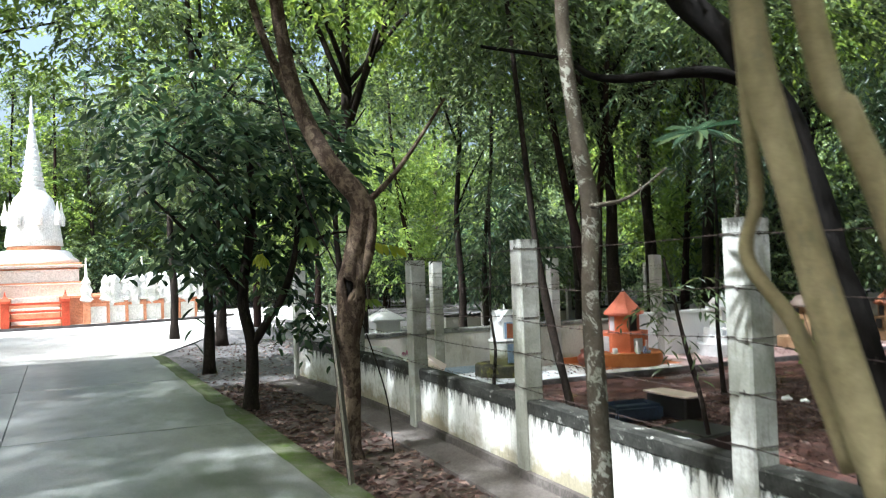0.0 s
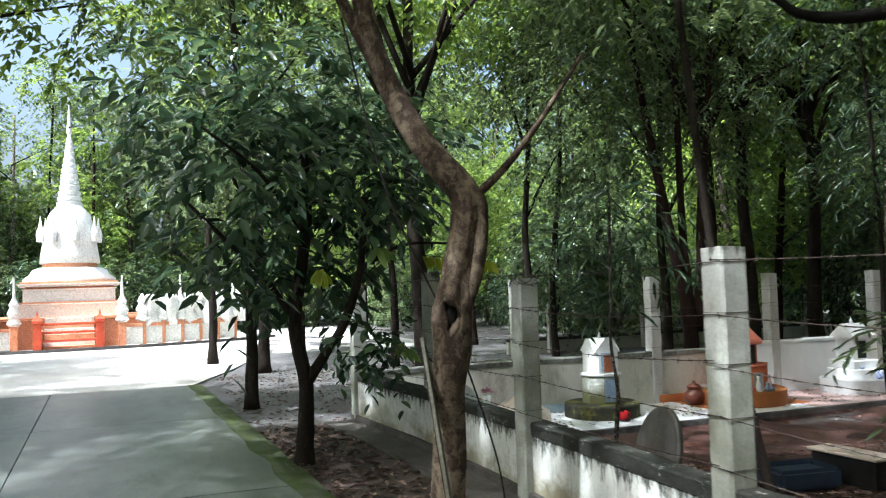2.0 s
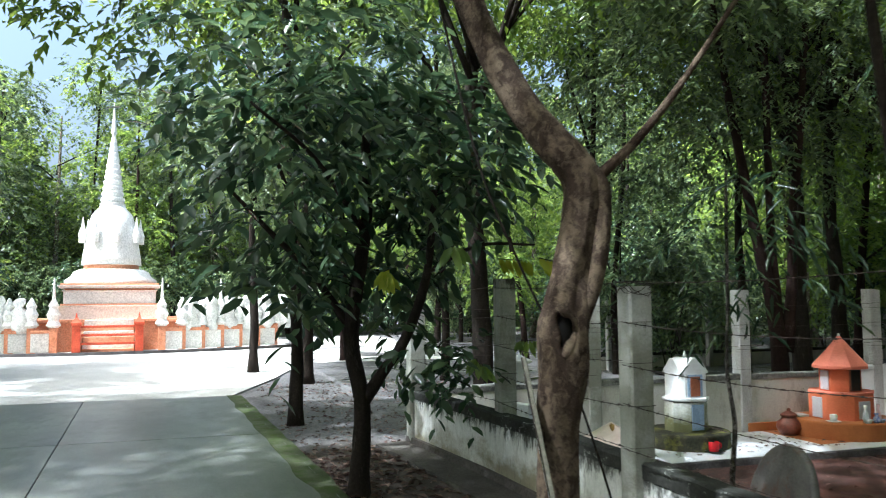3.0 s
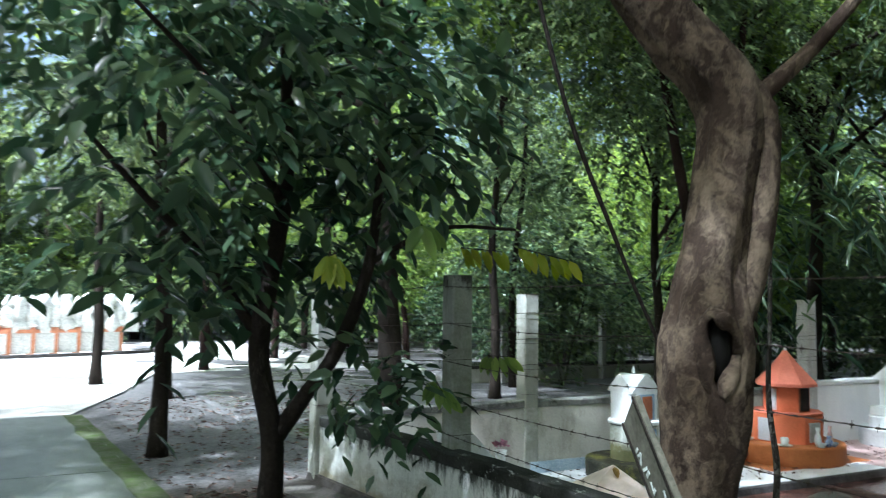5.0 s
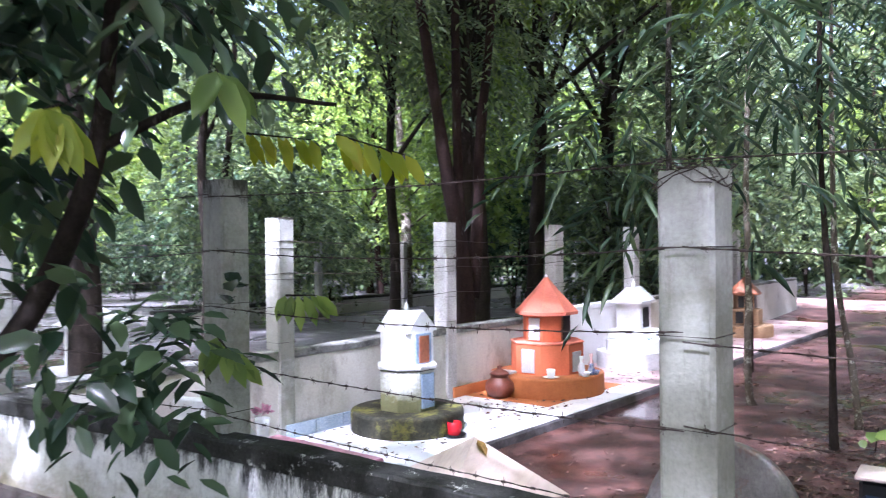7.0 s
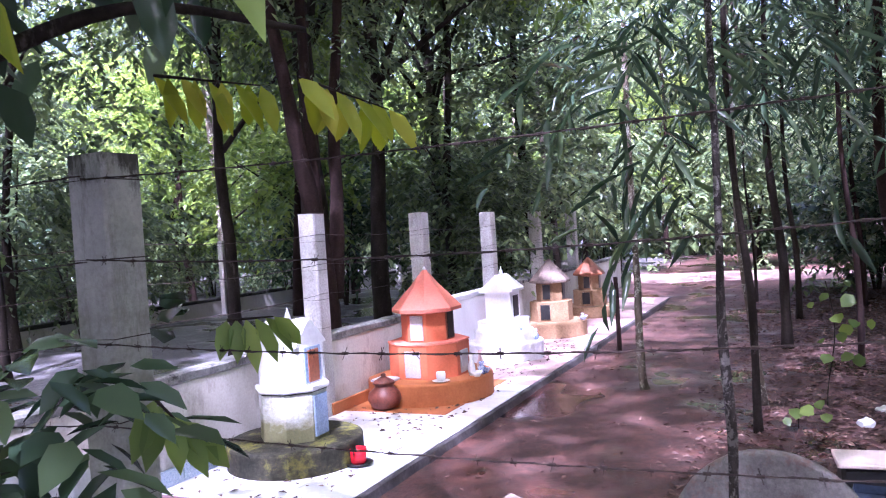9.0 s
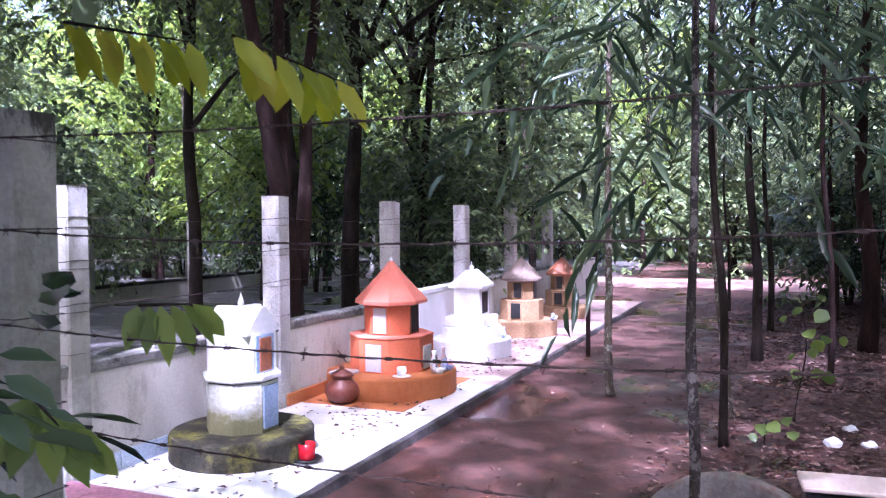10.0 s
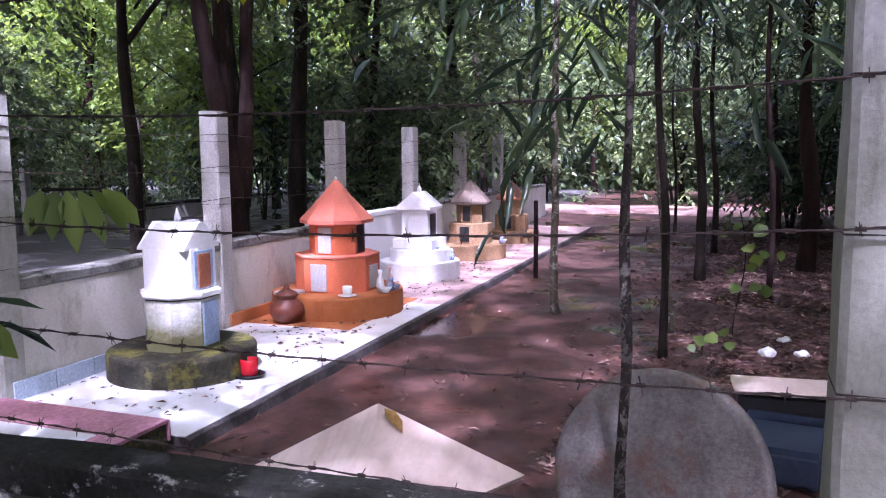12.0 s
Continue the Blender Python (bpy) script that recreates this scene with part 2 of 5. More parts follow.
M["wire"] = surface("rusty wire", (0.03, 0.022, 0.018), (0.07, 0.05, 0.045), 30, 0.6, 90, 0.0004)
M["bark"] = bark_material("patchy brown bark", (0.017, 0.011, 0.009), (0.066, 0.045, 0.033), (0.175, 0.133, 0.093), (0.46, 0.62), 12.0)
M["bark_dark"] = surface("dark bark", (0.014, 0.011, 0.009), (0.038, 0.029, 0.024), 6, 0.95, 45, 0.012, (0.12, 0.1, 0.085), (0.58, 0.75), 8, (1, 1, 0.3), 0.45)
M["bark_red"] = surface("reddish dark bark", (0.014, 0.008, 0.007), (0.036, 0.021, 0.018), 6, 0.95, 45, 0.012, (0.12, 0.12, 0.11), (0.6, 0.78), 8, (1, 1, 0.25), 0.45)
M["bark_pale"] = bark_material("pale lichen bark", (0.06, 0.048, 0.036), (0.17, 0.145, 0.115), (0.47, 0.46, 0.40), (0.54, 0.58), 17.0)
M["bark_yellow"] = surface("yellowish smooth bark", (0.26, 0.21, 0.115), (0.42, 0.35, 0.20), 7, 0.9, 35, 0.006, (0.16, 0.145, 0.10), (0.56, 0.7), 16, (1, 1, 0.4), 0.25)
# albedo pushed near black so the trunk stays dark even in sun
M["bark_black"] = surface("almost black bark", (0.004, 0.0035, 0.003), (0.012, 0.010, 0.009), 6, 0.85, 45, 0.014, (0.03, 0.027, 0.024), (0.62, 0.8), 8, (1, 1, 0.3), 0.45)
M["bark_vine"] = bark_material("flaky dark vine bark", (0.012, 0.01, 0.009), (0.05, 0.042, 0.036), (0.17, 0.155, 0.14), (0.5, 0.56), 26.0)
M["leaf"] = leaf_material("tree leaves", (0.032, 0.05, 0.027), (0.092, 0.135, 0.066), (0.18, 0.24, 0.10), 0.30, 0.46)
M["leaf_blue"] = leaf_material("cool dark leaves", (0.022, 0.043, 0.027), (0.052, 0.09, 0.05), (0.105, 0.155, 0.075), 0.27, 0.36)
M["leaf_light"] = leaf_material("bright leaves", (0.07, 0.125, 0.032), (0.12, 0.19, 0.05), (0.20, 0.29, 0.07), 0.36, 0.58)
M["leaf_yellow"] = leaf_material("yellow-green young leaves", (0.18, 0.24, 0.02), (0.25, 0.30, 0.03), (0.33, 0.34, 0.04), 0.4, 0.5)
M["dryleaf"] = surface("ochre dead leaf", (0.22, 0.12, 0.03), (0.34, 0.21, 0.06), 40, 0.6, 90, 0.001)
M["litter"] = leaf_material("dry fallen leaves", (0.042, 0.022, 0.018), (0.085, 0.046, 0.037), (0.22, 0.145, 0.115), 0.6, 0.05)


def ground_material():
    m, t, p = nodes_of("forest ground")
    pos = t.nodes.new("ShaderNodeNewGeometry").outputs["Position"]
    sep = t.nodes.new("ShaderNodeSeparateXYZ")
    t.links.new(pos, sep.inputs[0])
    wob = noise_node(t, 0.9, 4, 0.6, pos)

    def step(src, lo, hi):
        add = t.nodes.new("ShaderNodeMath")
        add.operation = "MULTIPLY_ADD"
        add.inputs[1].default_value = 1.2
        t.links.new(wob.outputs[0], add.inputs[0])
        t.links.new(src, add.inputs[2])
        r = t.nodes.new("ShaderNodeMapRange")
        r.inputs["From Min"].default_value, r.inputs["From Max"].default_value = lo + 0.6, hi + 0.6
        t.links.new(add.outputs[0], r.inputs["Value"])
        return r.outputs[0]

    fine = noise_node(t, 26, 8, 0.75, pos)
    mid = noise_node(t, 3.2, 6, 0.7, pos)
    soil = ramp(t, mid.outputs[0], [(0.3, (0.04, 0.027, 0.021)), (0.7, (0.10, 0.07, 0.055))]).outputs[0]
    gravel = ramp(t, fine.outputs[0], [(0.3, (0.045, 0.042, 0.045)), (0.72, (0.16, 0.15, 0.152))]).outputs[0]
    mud = ramp(t, noise_node(t, 5, 9, 0.8, pos).outputs[0], [(0.36, (0.026, 0.011, 0.008)), (0.64, (0.105, 0.040, 0.030))]).outputs[0]
    in_yard = step(sep.outputs[0], 4.3, 5.0)
    col = mix(t, in_yard, soil, mud)
    col = mix(t, step(sep.outputs[1], 12.6, 13.6), col, gravel)
    grain = ramp(t, fine.outputs[0], [(0.32, grey(0.45)), (0.68, grey(1.3))])
    mul = t.nodes.new("ShaderNodeMix")
    mul.data_type, mul.blend_type = "RGBA", "MULTIPLY"
    mul.inputs[0].default_value = 1.0
    t.links.new(col, mul.inputs[6])
    t.links.new(grain.outputs[0], mul.inputs[7])
    t.links.new(mul.outputs[2], p.inputs["Base Color"])
    wet = noise_node(t, 0.75, 3, 0.55, pos)
    wr = ramp(t, wet.outputs[0], [(0.38, grey(0.10)), (0.50, grey(0.7))])
    rough = mix(t, in_yard, grey(0.9), wr.outputs[0])
    t.links.new(rough, p.inputs["Roughness"])
    bn = t.nodes.new("ShaderNodeMath")
    bn.operation = "MULTIPLY"
    t.links.new(fine.outputs[0], bn.inputs[0])
    t.links.new(rough, bn.inputs[1])
    bump(t, p, bn.outputs[0], 0.02)
    return m


M["ground"] = ground_material()


# ---- helpers for building ----
def part(name, bm, material, parent=None, label="", smooth=False):
    me = bpy.data.meshes.new(name)
    bm.normal_update()
    bm.to_mesh(me)
    bm.free()
    me.materials.append(M[material] if isinstance(material, str) else material)
    if smooth:
        me.polygons.foreach_set("use_smooth", [True] * len(me.polygons))
    ob = new(name, me)
    ob.parent = parent
    if label:
        ob["label"] = label
    return ob


def thing(name, label, category, at=(0, 0, 0), rz=0.0, group="", kind=""):
    ob = new(name)
    ob.empty_display_size = 0.1
    ob.matrix_basis = pose(*at, 0, 0, rz)
    return tagged(ob, label, category, group, kind)


def box(x0, x1, y0, y1, z0, z1, bevel=0.0, bm=None, seg=1):
    own = bm is None
    bm = bm or bmesh.new()
    r = bmesh.ops.create_cube(bm, size=1.0, matrix=Matrix.Translation(((x0 + x1) / 2, (y0 + y1) / 2, (z0 + z1) / 2)) @ Matrix.Diagonal((x1 - x0, y1 - y0, z1 - z0, 1)))
    if bevel:
        es = list({e for v in r["verts"] for e in v.link_edges})
        bmesh.ops.bevel(bm, geom=es, offset=bevel, segments=seg, affect="EDGES")
    return bm


def lathe(profile, sides=32, turn=0.0, bm=None, cx=0.0, cy=0.0):
    """A body of revolution; with few sides a prism of that many faces (profile radii are to the corners)."""
    bm = bm or bmesh.new()
    rings = []
    for r, z in profile:
        rings.append([bm.verts.new((cx + r * math.cos(turn + 2 * math.pi * k / sides), cy + r * math.sin(turn + 2 * math.pi * k / sides), z)) for k in range(sides)])
    for a, b in zip(rings, rings[1:]):
        for k in range(sides):
            bm.faces.new((a[k], a[(k + 1) % sides], b[(k + 1) % sides], b[k]))
    bm.faces.new(rings[0][::-1])
    bm.faces.new(rings[-1])
    return bm


def tube(points, radii, sides=10, rough=0.0, bm=None, seed=0.0):
    """A bent, tapered limb through the points."""
    bm = bm or bmesh.new()
    pts = [Vector(p) for p in points]
    rings, ref = [], Vector((0.3, 1, 0.1)).normalized()
    for i, p in enumerate(pts):
        d = (pts[min(i + 1, len(pts) - 1)] - pts[max(i - 1, 0)]).normalized()
        u = d.cross(ref)
        if u.length < 1e-3:
            u = d.cross(Vector((1, 0, 0)))
        u.normalize()
        v = d.cross(u)
        ring = []
        for k in range(sides):
            a = 2 * math.pi * k / sides
            q = u * math.cos(a) + v * math.sin(a)
            w = 1 + rough * noise.noise(Vector((q.x * 1.5, q.y * 1.5, p.z * 2.3 + seed))) + rough * 0.5 * noise.noise((p + q) * 6)
            ring.append(bm.verts.new(p + q * radii[i] * w))
        rings.append(ring)
    for a, b in zip(rings, rings[1:]):
        for k in range(sides):
            bm.faces.new((a[k], a[(k + 1) % sides], b[(k + 1) % sides], b[k]))
    bm.faces.new(rings[0][::-1])
    bm.faces.new(rings[-1])
    return bm


def smooth_path(points, n):
    """Catmull-Rom through the points, n steps a span."""
    p = [Vector(q) for q in points]
    p = [p[0] * 2 - p[1], *p, p[-1] * 2 - p[-2]]
    out = []
    for i in range(1, len(p) - 2):
        for k in range(n):
            t = k / n
            a, b, c, d = p[i - 1], p[i], p[i + 1], p[i + 2]
            out.append(0.5 * ((2 * b) + (c - a) * t + (2 * a - 5 * b + 4 * c - d) * t * t + (3 * b - a - 3 * c + d) * t * t * t))
    out.append(p[-2])
    return out


def limb(points, r0, r1, n=5, sides=10, rough=0.25, bm=None, flare=0.0, seed=0.0):
    path = smooth_path(points, n)
    m = len(path) - 1
    radii = [r0 + (r1 - r0) * (i / m) + flare * max(0.0, 1 - i / (0.12 * m)) ** 2 for i in range(m + 1)]
    return tube(path, radii, sides, rough, bm, seed)


# ---- leaves ----
OVATE = np.array([(0, 0, 0), (0.28, 0.34, 0.05), (0.28, -0.34, 0.05), (0.42, 0, -0.02), (0.68, 0.30, 0.03), (0.68, -0.30, 0.03), (1.0, 0, -0.10)])
OVATE_F = [(0, 3, 1), (0, 2, 3), (1, 3, 4), (2, 5, 3), (3, 6, 4), (3, 5, 6)]
BLADE = np.array([(0, 0, 0), (0.4, 0.5, 0.10), (1.0, 0, -0.08), (0.4, -0.5, 0.10)])
BLADE_F = [(0, 2, 1), (0, 3, 2)]


def leaf_mesh(name, base, along, normal, length, width, rich=False):
    """One mesh of many leaves: their foot, direction, upper side, length and width."""
    shape, faces = (OVATE, OVATE_F) if rich else (BLADE, BLADE_F)
    base, along, normal = (np.asarray(a, float) for a in (base, along, normal))
    n = len(base)
    along = along / np.linalg.norm(along, axis=1, keepdims=True)
    side = np.cross(normal, along)
    side /= np.linalg.norm(side, axis=1, keepdims=True) + 1e-9
    up = np.cross(along, side)
    length, width = np.broadcast_to(length, n), np.broadcast_to(width, n)
    v = (base[:, None] + along[:, None] * (shape[None, :, 0:1] * length[:, None, None])
         + side[:, None] * (shape[None, :, 1:2] * width[:, None, None])
         + up[:, None] * (shape[None, :, 2:3] * length[:, None, None]))
    k = len(shape)
    f = (np.array(faces)[None] + (np.arange(n) * k)[:, None, None]).reshape(-1, 3)
    me = bpy.data.meshes.new(name)
    me.from_pydata(v.reshape(-1, 3).tolist(), [], f.tolist())
    return me


def sprays(rng, feet, heads, leaflets, spread, ll, lw, droop=0.3):
    """Pinnate sprays: each twig from a foot along a head carries pairs of leaflets."""
    n = len(feet)
    t = np.linspace(0.15, 1.0, leaflets)
    foot = np.repeat(feet, leaflets, 0)
    head = np.repeat(heads, leaflets, 0)
    tt = np.tile(t, n)[:, None]
    base = foot + head * tt
    base[:, 2] -= droop * np.linalg.norm(head, axis=1) * (tt[:, 0] ** 2)
    hn = head / (np.linalg.norm(head, axis=1, keepdims=True) + 1e-9)
    side = np.cross(hn, np.array([0, 0, 1.0]))
    side /= np.linalg.norm(side, axis=1, keepdims=True) + 1e-6
    sgn = np.where(np.arange(len(base)) % 2 == 0, 1.0, -1.0)[:, None]
    along = side * sgn * spread + hn * 0.6 + rng.normal(0, 0.25, base.shape)
    along[:, 2] -= 0.25 + droop * 0.5
    nor = np.array([0, 0, 1.0]) + rng.normal(0, 0.35, base.shape)
    s = rng.uniform(0.7, 1.25, len(base))
    return base, along, nor, ll * s, lw * s


def crown_mesh(name, seed, blobs, twigs, leaflets, twig_len, ll, lw, droop=0.35, rich=False, spread=1.0):
    """Leaf mass: twigs round the blobs (x, y, z, radius), thicker at their skin."""
    rng = np.random.default_rng(seed)
    b = np.array(blobs, float)
    w = b[:, 3] ** 2
    pick = rng.choice(len(b), twigs, p=w / w.sum())
    d = rng.normal(0, 1, (twigs, 3))
    d /= np.linalg.norm(d, axis=1, keepdims=True)
    r = rng.uniform(0.25, 1.0, twigs) ** 0.6
    feet = b[pick, :3] + d * (b[pick, 3] * r)[:, None]
    heads = d * np.array([1, 1, 0.5]) + rng.normal(0, 0.5, (twigs, 3))
    heads[:, 2] -= 0.15
    heads = heads / np.linalg.norm(heads, axis=1, keepdims=True) * (twig_len * rng.uniform(0.6, 1.3, twigs))[:, None]
    return leaf_mesh(name, *sprays(rng, feet, heads, leaflets, spread, ll, lw, droop), rich)


def leaf_part(name, me, material, parent, label=""):
    me.materials.append(M[material])
    me.polygons.foreach_set("use_smooth", [True] * len(me.polygons))
    ob = new(name, me)
    ob.parent = parent
    if label:
        ob["label"] = label
    return ob


# ---- ground, road, plaza ----
YARD_Z = -0.165


def ground_height(x, y):
    if x > 4.6 and y < 12.9:
        return YARD_Z + 0.02 * noise.noise(Vector((x * 0.9, y * 0.9, 0))) + 0.006 * noise.noise(Vector((x * 5, y * 5, 3))) + min(0.16, max(0, (x - 17) * 0.05))
    return 0.012 * noise.noise(Vector((x * 0.8, y * 0.8, 5))) + (0.03 if x > 4.6 else 0.0) - 0.012


def build_ground():
    xs = sorted({-400, -150, -60, -30, -18, *np.arange(-12, 3.0, 1.0).round(2), *np.arange(3.0, 14, 0.12).round(3), 4.59, 4.61, *np.arange(14, 30, 0.6).round(2), 34, 45, 60, 100, 200, 400})
    ys = sorted({-400, -150, -60, -30, -15, *np.arange(-8, 3, 0.8).round(2), *np.arange(3, 14, 0.12).round(3), 12.89, 12.91, *np.arange(14, 40, 0.6).round(2), 45, 60, 100, 200, 400})
    v = [(x, y, ground_height(x, y)) for y in ys for x in xs]
    n = len(xs)
    f = [(j * n + i, j * n + i + 1, (j + 1) * n + i + 1, (j + 1) * n + i) for j in range(len(ys) - 1) for i in range(n - 1)]
    me = bpy.data.meshes.new("ground")
    me.from_pydata([tuple(map(float, q)) for q in v], [], f)
    me.polygons.foreach_set("use_smooth", [True] * len(me.polygons))
    me.materials.append(M["ground"])
    tagged(new("ground", me), "bare brown earth, wet red mud and grey gravel under the trees", "ground", kind="structure")


def road_edge(y):
    return 3.86 - 0.0605 * y


def build_road():
    # concrete slabs with open joints, 4.6 m wide
    road = thing("road", "grey concrete road with mossy edges and slab joints", "road", kind="structure")
    y = -14.0
    while y < 18.0:
        y1 = min(y + 4.0, 18.05)
        for lane in (0, 1):
            bm = bmesh.new()
            c = []
            for yy in (y + 0.008, y1 - 0.008):
                e = road_edge(yy)
                c.append((e - 2.35 + 0.006, e - 0.08, yy) if lane == 0 else (e - 4.7, e - 2.35 - 0.006, yy))
            top = [bm.verts.new(p) for p in ((c[0][0], c[0][2], 0.03), (c[0][1], c[0][2], 0.03), (c[1][1], c[1][2], 0.03), (c[1][0], c[1][2], 0.03))]
            low = [bm.verts.new((q.co.x, q.co.y, -0.1)) for q in top]
            bm.faces.new(top)
            for k in range(4):
                bm.faces.new((top[k], low[k], low[(k + 1) % 4], top[(k + 1) % 4]))
            part("slab", bm, "road", road)
        y = y1
    bm = bmesh.new()
    n = 140
    rows = []
    for k in range(n + 1):
        yy = -14 + 32 * k / n
        e = road_edge(yy)
        w = 0.03 * noise.noise(Vector((0, yy * 1.5, 0)))
        rows.append([bm.verts.new(q) for q in ((e - 0.24 - 2.2 * w, yy, 0.034), (e + w, yy, 0.028), (e + 0.04 + w, yy, -0.06))])
    for a, b in zip(rows, rows[1:]):
        for k in (0, 1):
            bm.faces.new((a[k], a[k + 1], b[k + 1], b[k]))
    part("road_edge", bm, "moss_edge", road, "green moss along the concrete road edge", True)


def build_plaza():
    bm = bmesh.new()
    n = 40
    front = []
    for k in range(n + 1):
        x = -30 + 39.5 * k / n
        # front edge drawn where sunlight begins; the pale colour partly stands for sunlit ground
        y = 18.0 + (0 if x < 2.9 else min(6.5, (x - 2.9) * 4.2)) + 0.15 * noise.noise(Vector((x, 0, 0)))
        front.append(bm.verts.new((x, y, 0.02)))
    back = [bm.verts.new((-30 + 39.5 * k / n, 39, 0.02)) for k in range(n + 1)]
    for k in range(n):
        bm.faces.new((front[k], front[k + 1], back[k + 1], back[k]))
    part_ob = part("plaza", bm, "plaza")
    tagged(part_ob, "sunlit pale concrete plaza in front of a pagoda", "plaza", kind="structure")


build_ground()
build_road()
build_plaza()

# ---- boundary wall, posts, wires ----
FX0, FX1, FTOP = 4.545, 4.675, 0.575


def wall_bend(y):
    """How far the front wall swings towards the road near its corner."""
    return -0.05 * max(0.0, y - 9.5) - 0.058 * max(0.0, y - 11.14)


POSTS_Y = [-4.25, -2.05, 0.13, 2.33, 4.555, 6.71, 8.83, 11.06]
SY0, SY1, STOP = 12.86, 12.99, 0.6
POSTS_X = [6.42, 8.46, 10.49, 12.50, 14.47, 16.5]


def strip_wall(name, label, a, b, z0, z1, axis, c0, c1, body, cap, cap_h):
    """A long low wall, body and coping, with a slightly worn top edge."""
    w = thing(name, label, "wall", kind="structure")

    def run(z_lo, z_hi, lo, hi, wear):
        bm = bmesh.new()
        n = max(2, int((b - a) / 0.12))
        rows = []
        for k in range(n + 1):
            s = a + (b - a) * k / n
            j = wear * noise.noise(Vector((s * 3, z_hi, 1))) + wear * 0.6 * noise.noise(Vector((s * 11, z_hi, 7)))
            sh = wall_bend(s) if axis == "y" else 0.0
            q = [(lo, z_lo), (lo - wear * 0.2, z_hi - 0.012 + j), (lo + 0.012, z_hi + j), (hi - 0.012, z_hi + j * 0.7), (hi + wear * 0.2, z_hi - 0.012 + j * 0.7), (hi, z_lo)]
            rows.append([bm.verts.new((u + sh, s, z) if axis == "y" else (s, u, z)) for u, z in q])
        for p, r in zip(rows, rows[1:]):
            for k in range(5):
                bm.faces.new((p[k], r[k], r[k + 1], p[k + 1]))
        bm.faces.new(rows[0])
        bm.faces.new(rows[-1][::-1])
        bmesh.ops.recalc_face_normals(bm, faces=bm.faces)
        return bm

    part("wall_body", run(z0, z1 - cap_h, c0, c1, 0.0), body, w)
    part("coping", run(z1 - cap_h - 0.004, z1, c0 - 0.006, c1 + 0.006, 0.010), cap, w, "black mouldy coping with flaking paint")
    return w


strip_wall("wall_front", "low stained white wall with black mouldy top", -8, 13.0, -0.3, FTOP, "y", FX0, FX1, "stucco", "cap", 0.085)
strip_wall("wall_side", "low cream cemetery wall with grey coping", 4.385, 9.95, -0.3, STOP, "x", SY0, SY1, "sidewall", "greycap", 0.06)
strip_wall("wall_side_white", "low cemetery wall painted white", 9.955, 12.9, -0.3, STOP + 0.05, "x", SY0 - 0.01, SY1, "white", "whiteclean", 0.05)
strip_wall("wall_side_far", "low grey cemetery wall", 12.905, 20, -0.3, STOP + 0.05, "x", SY0, SY1, "sidewall", "greycap", 0.05)


def wall_footing():
    bm = bmesh.new()
    rows = []
    n = 120
    for k in range(n + 1):
        y = -8 + 21 * k / n
        j = 0.015 * noise.noise(Vector((0, y * 2, 0)))
        d = wall_bend(y)
        rows.append([bm.verts.new((q[0] + d, q[1], q[2])) for q in ((4.16 + j * 2, y, -0.05), (4.18 + j * 2, y, 0.015 + j * 0.3), (4.50, y, 0.03 + j * 0.4), (4.51, y, 0.085), (4.56, y, 0.09))])
    for a, b in zip(rows, rows[1:]):
        for k in range(4):
            bm.faces.new((a[k], a[k + 1], b[k + 1], b[k]))
    tagged(part("wall_footing", bm, "drain"), "dark damp cement apron along the foot of the wall", "footing", kind="structure")


M["drain"] = surface("damp dark cement", (0.07, 0.06, 0.055), (0.13, 0.115, 0.105), 2.5, 0.7, 40, 0.005, (0.05, 0.04, 0.03), (0.55, 0.7), 3)
wall_footing()


def post_mesh(sx, sy, h, seed):
    bm = bmesh.new()
    n = 14
    rows = []
    for k in range(n + 1):
        z = h * k / n
        b = 0.012
        q = [(-sx + b, -sy), (sx - b, -sy), (sx, -sy + b), (sx, sy - b), (sx - b, sy), (-sx + b, sy), (-sx, sy - b), (-sx, -sy + b)]
        row = []
        for x, y in q:
            j = 0.004 * noise.noise(Vector((x * 20, y * 20 + seed, z * 6)))
            row.append(bm.verts.new((x + j, y + j, z + (0.012 * noise.noise(Vector((x * 9, y * 9, seed))) if k == n else 0))))
        rows.append(row)
    for p, r in zip(rows, rows[1:]):
        for k in range(8):
            bm.faces.new((p[k], p[(k + 1) % 8], r[(k + 1) % 8], r[k]))
    bm.faces.new(rows[-1])
    return bm


def fence_post(x, y, h, material, label, seed, group, lean=0.0, s=0.075):
    p = thing("fence_post", label, "fence post", (x, y, -0.25), lean, group)
    part("post_shaft", post_mesh(s, s + 0.004, h + 0.25, seed), material, p)
    for z in (1.63, 1.39, 1.15, 0.9, 0.66):
        bm = bmesh.new()
        q = s + 0.005
        zz = z + 0.25
        tube([(-q, -q, zz), (q, -q, zz), (q, q, zz), (-q, q, zz), (-q, -q, zz)], [0.0018] * 5, 4, 0, bm)
        part("wire_tie", bm, "wire", p)
    return p


def wire_coil(post, z, seed):
    rnd = random.Random(seed)
    pts = []
    for i in range(60):
        a = i * 0.42
        q = 0.095 + rnd.uniform(-0.008, 0.014)
        pts.append((q * max(-0.86, min(0.86, 1.25 * math.cos(a))), q * max(-0.86, min(0.86, 1.25 * math.sin(a))), z + 0.03 * math.sin(i * 0.9) + rnd.uniform(-0.012, 0.012)))
    bm = tube(pts, [0.0022] * len(pts), 4)
    for i in range(0, 60, 3):
        p = Vector(pts[i])
        e = Vector((rnd.uniform(-1, 1), rnd.uniform(-1, 1), rnd.uniform(-1, 1))).normalized() * 0.022
        tube([p - e, p + e], [0.0012, 0.0012], 3, 0, bm)
    part("wire_coil", bm, "wire", post, "tangled coil of barbed wire round the post top")


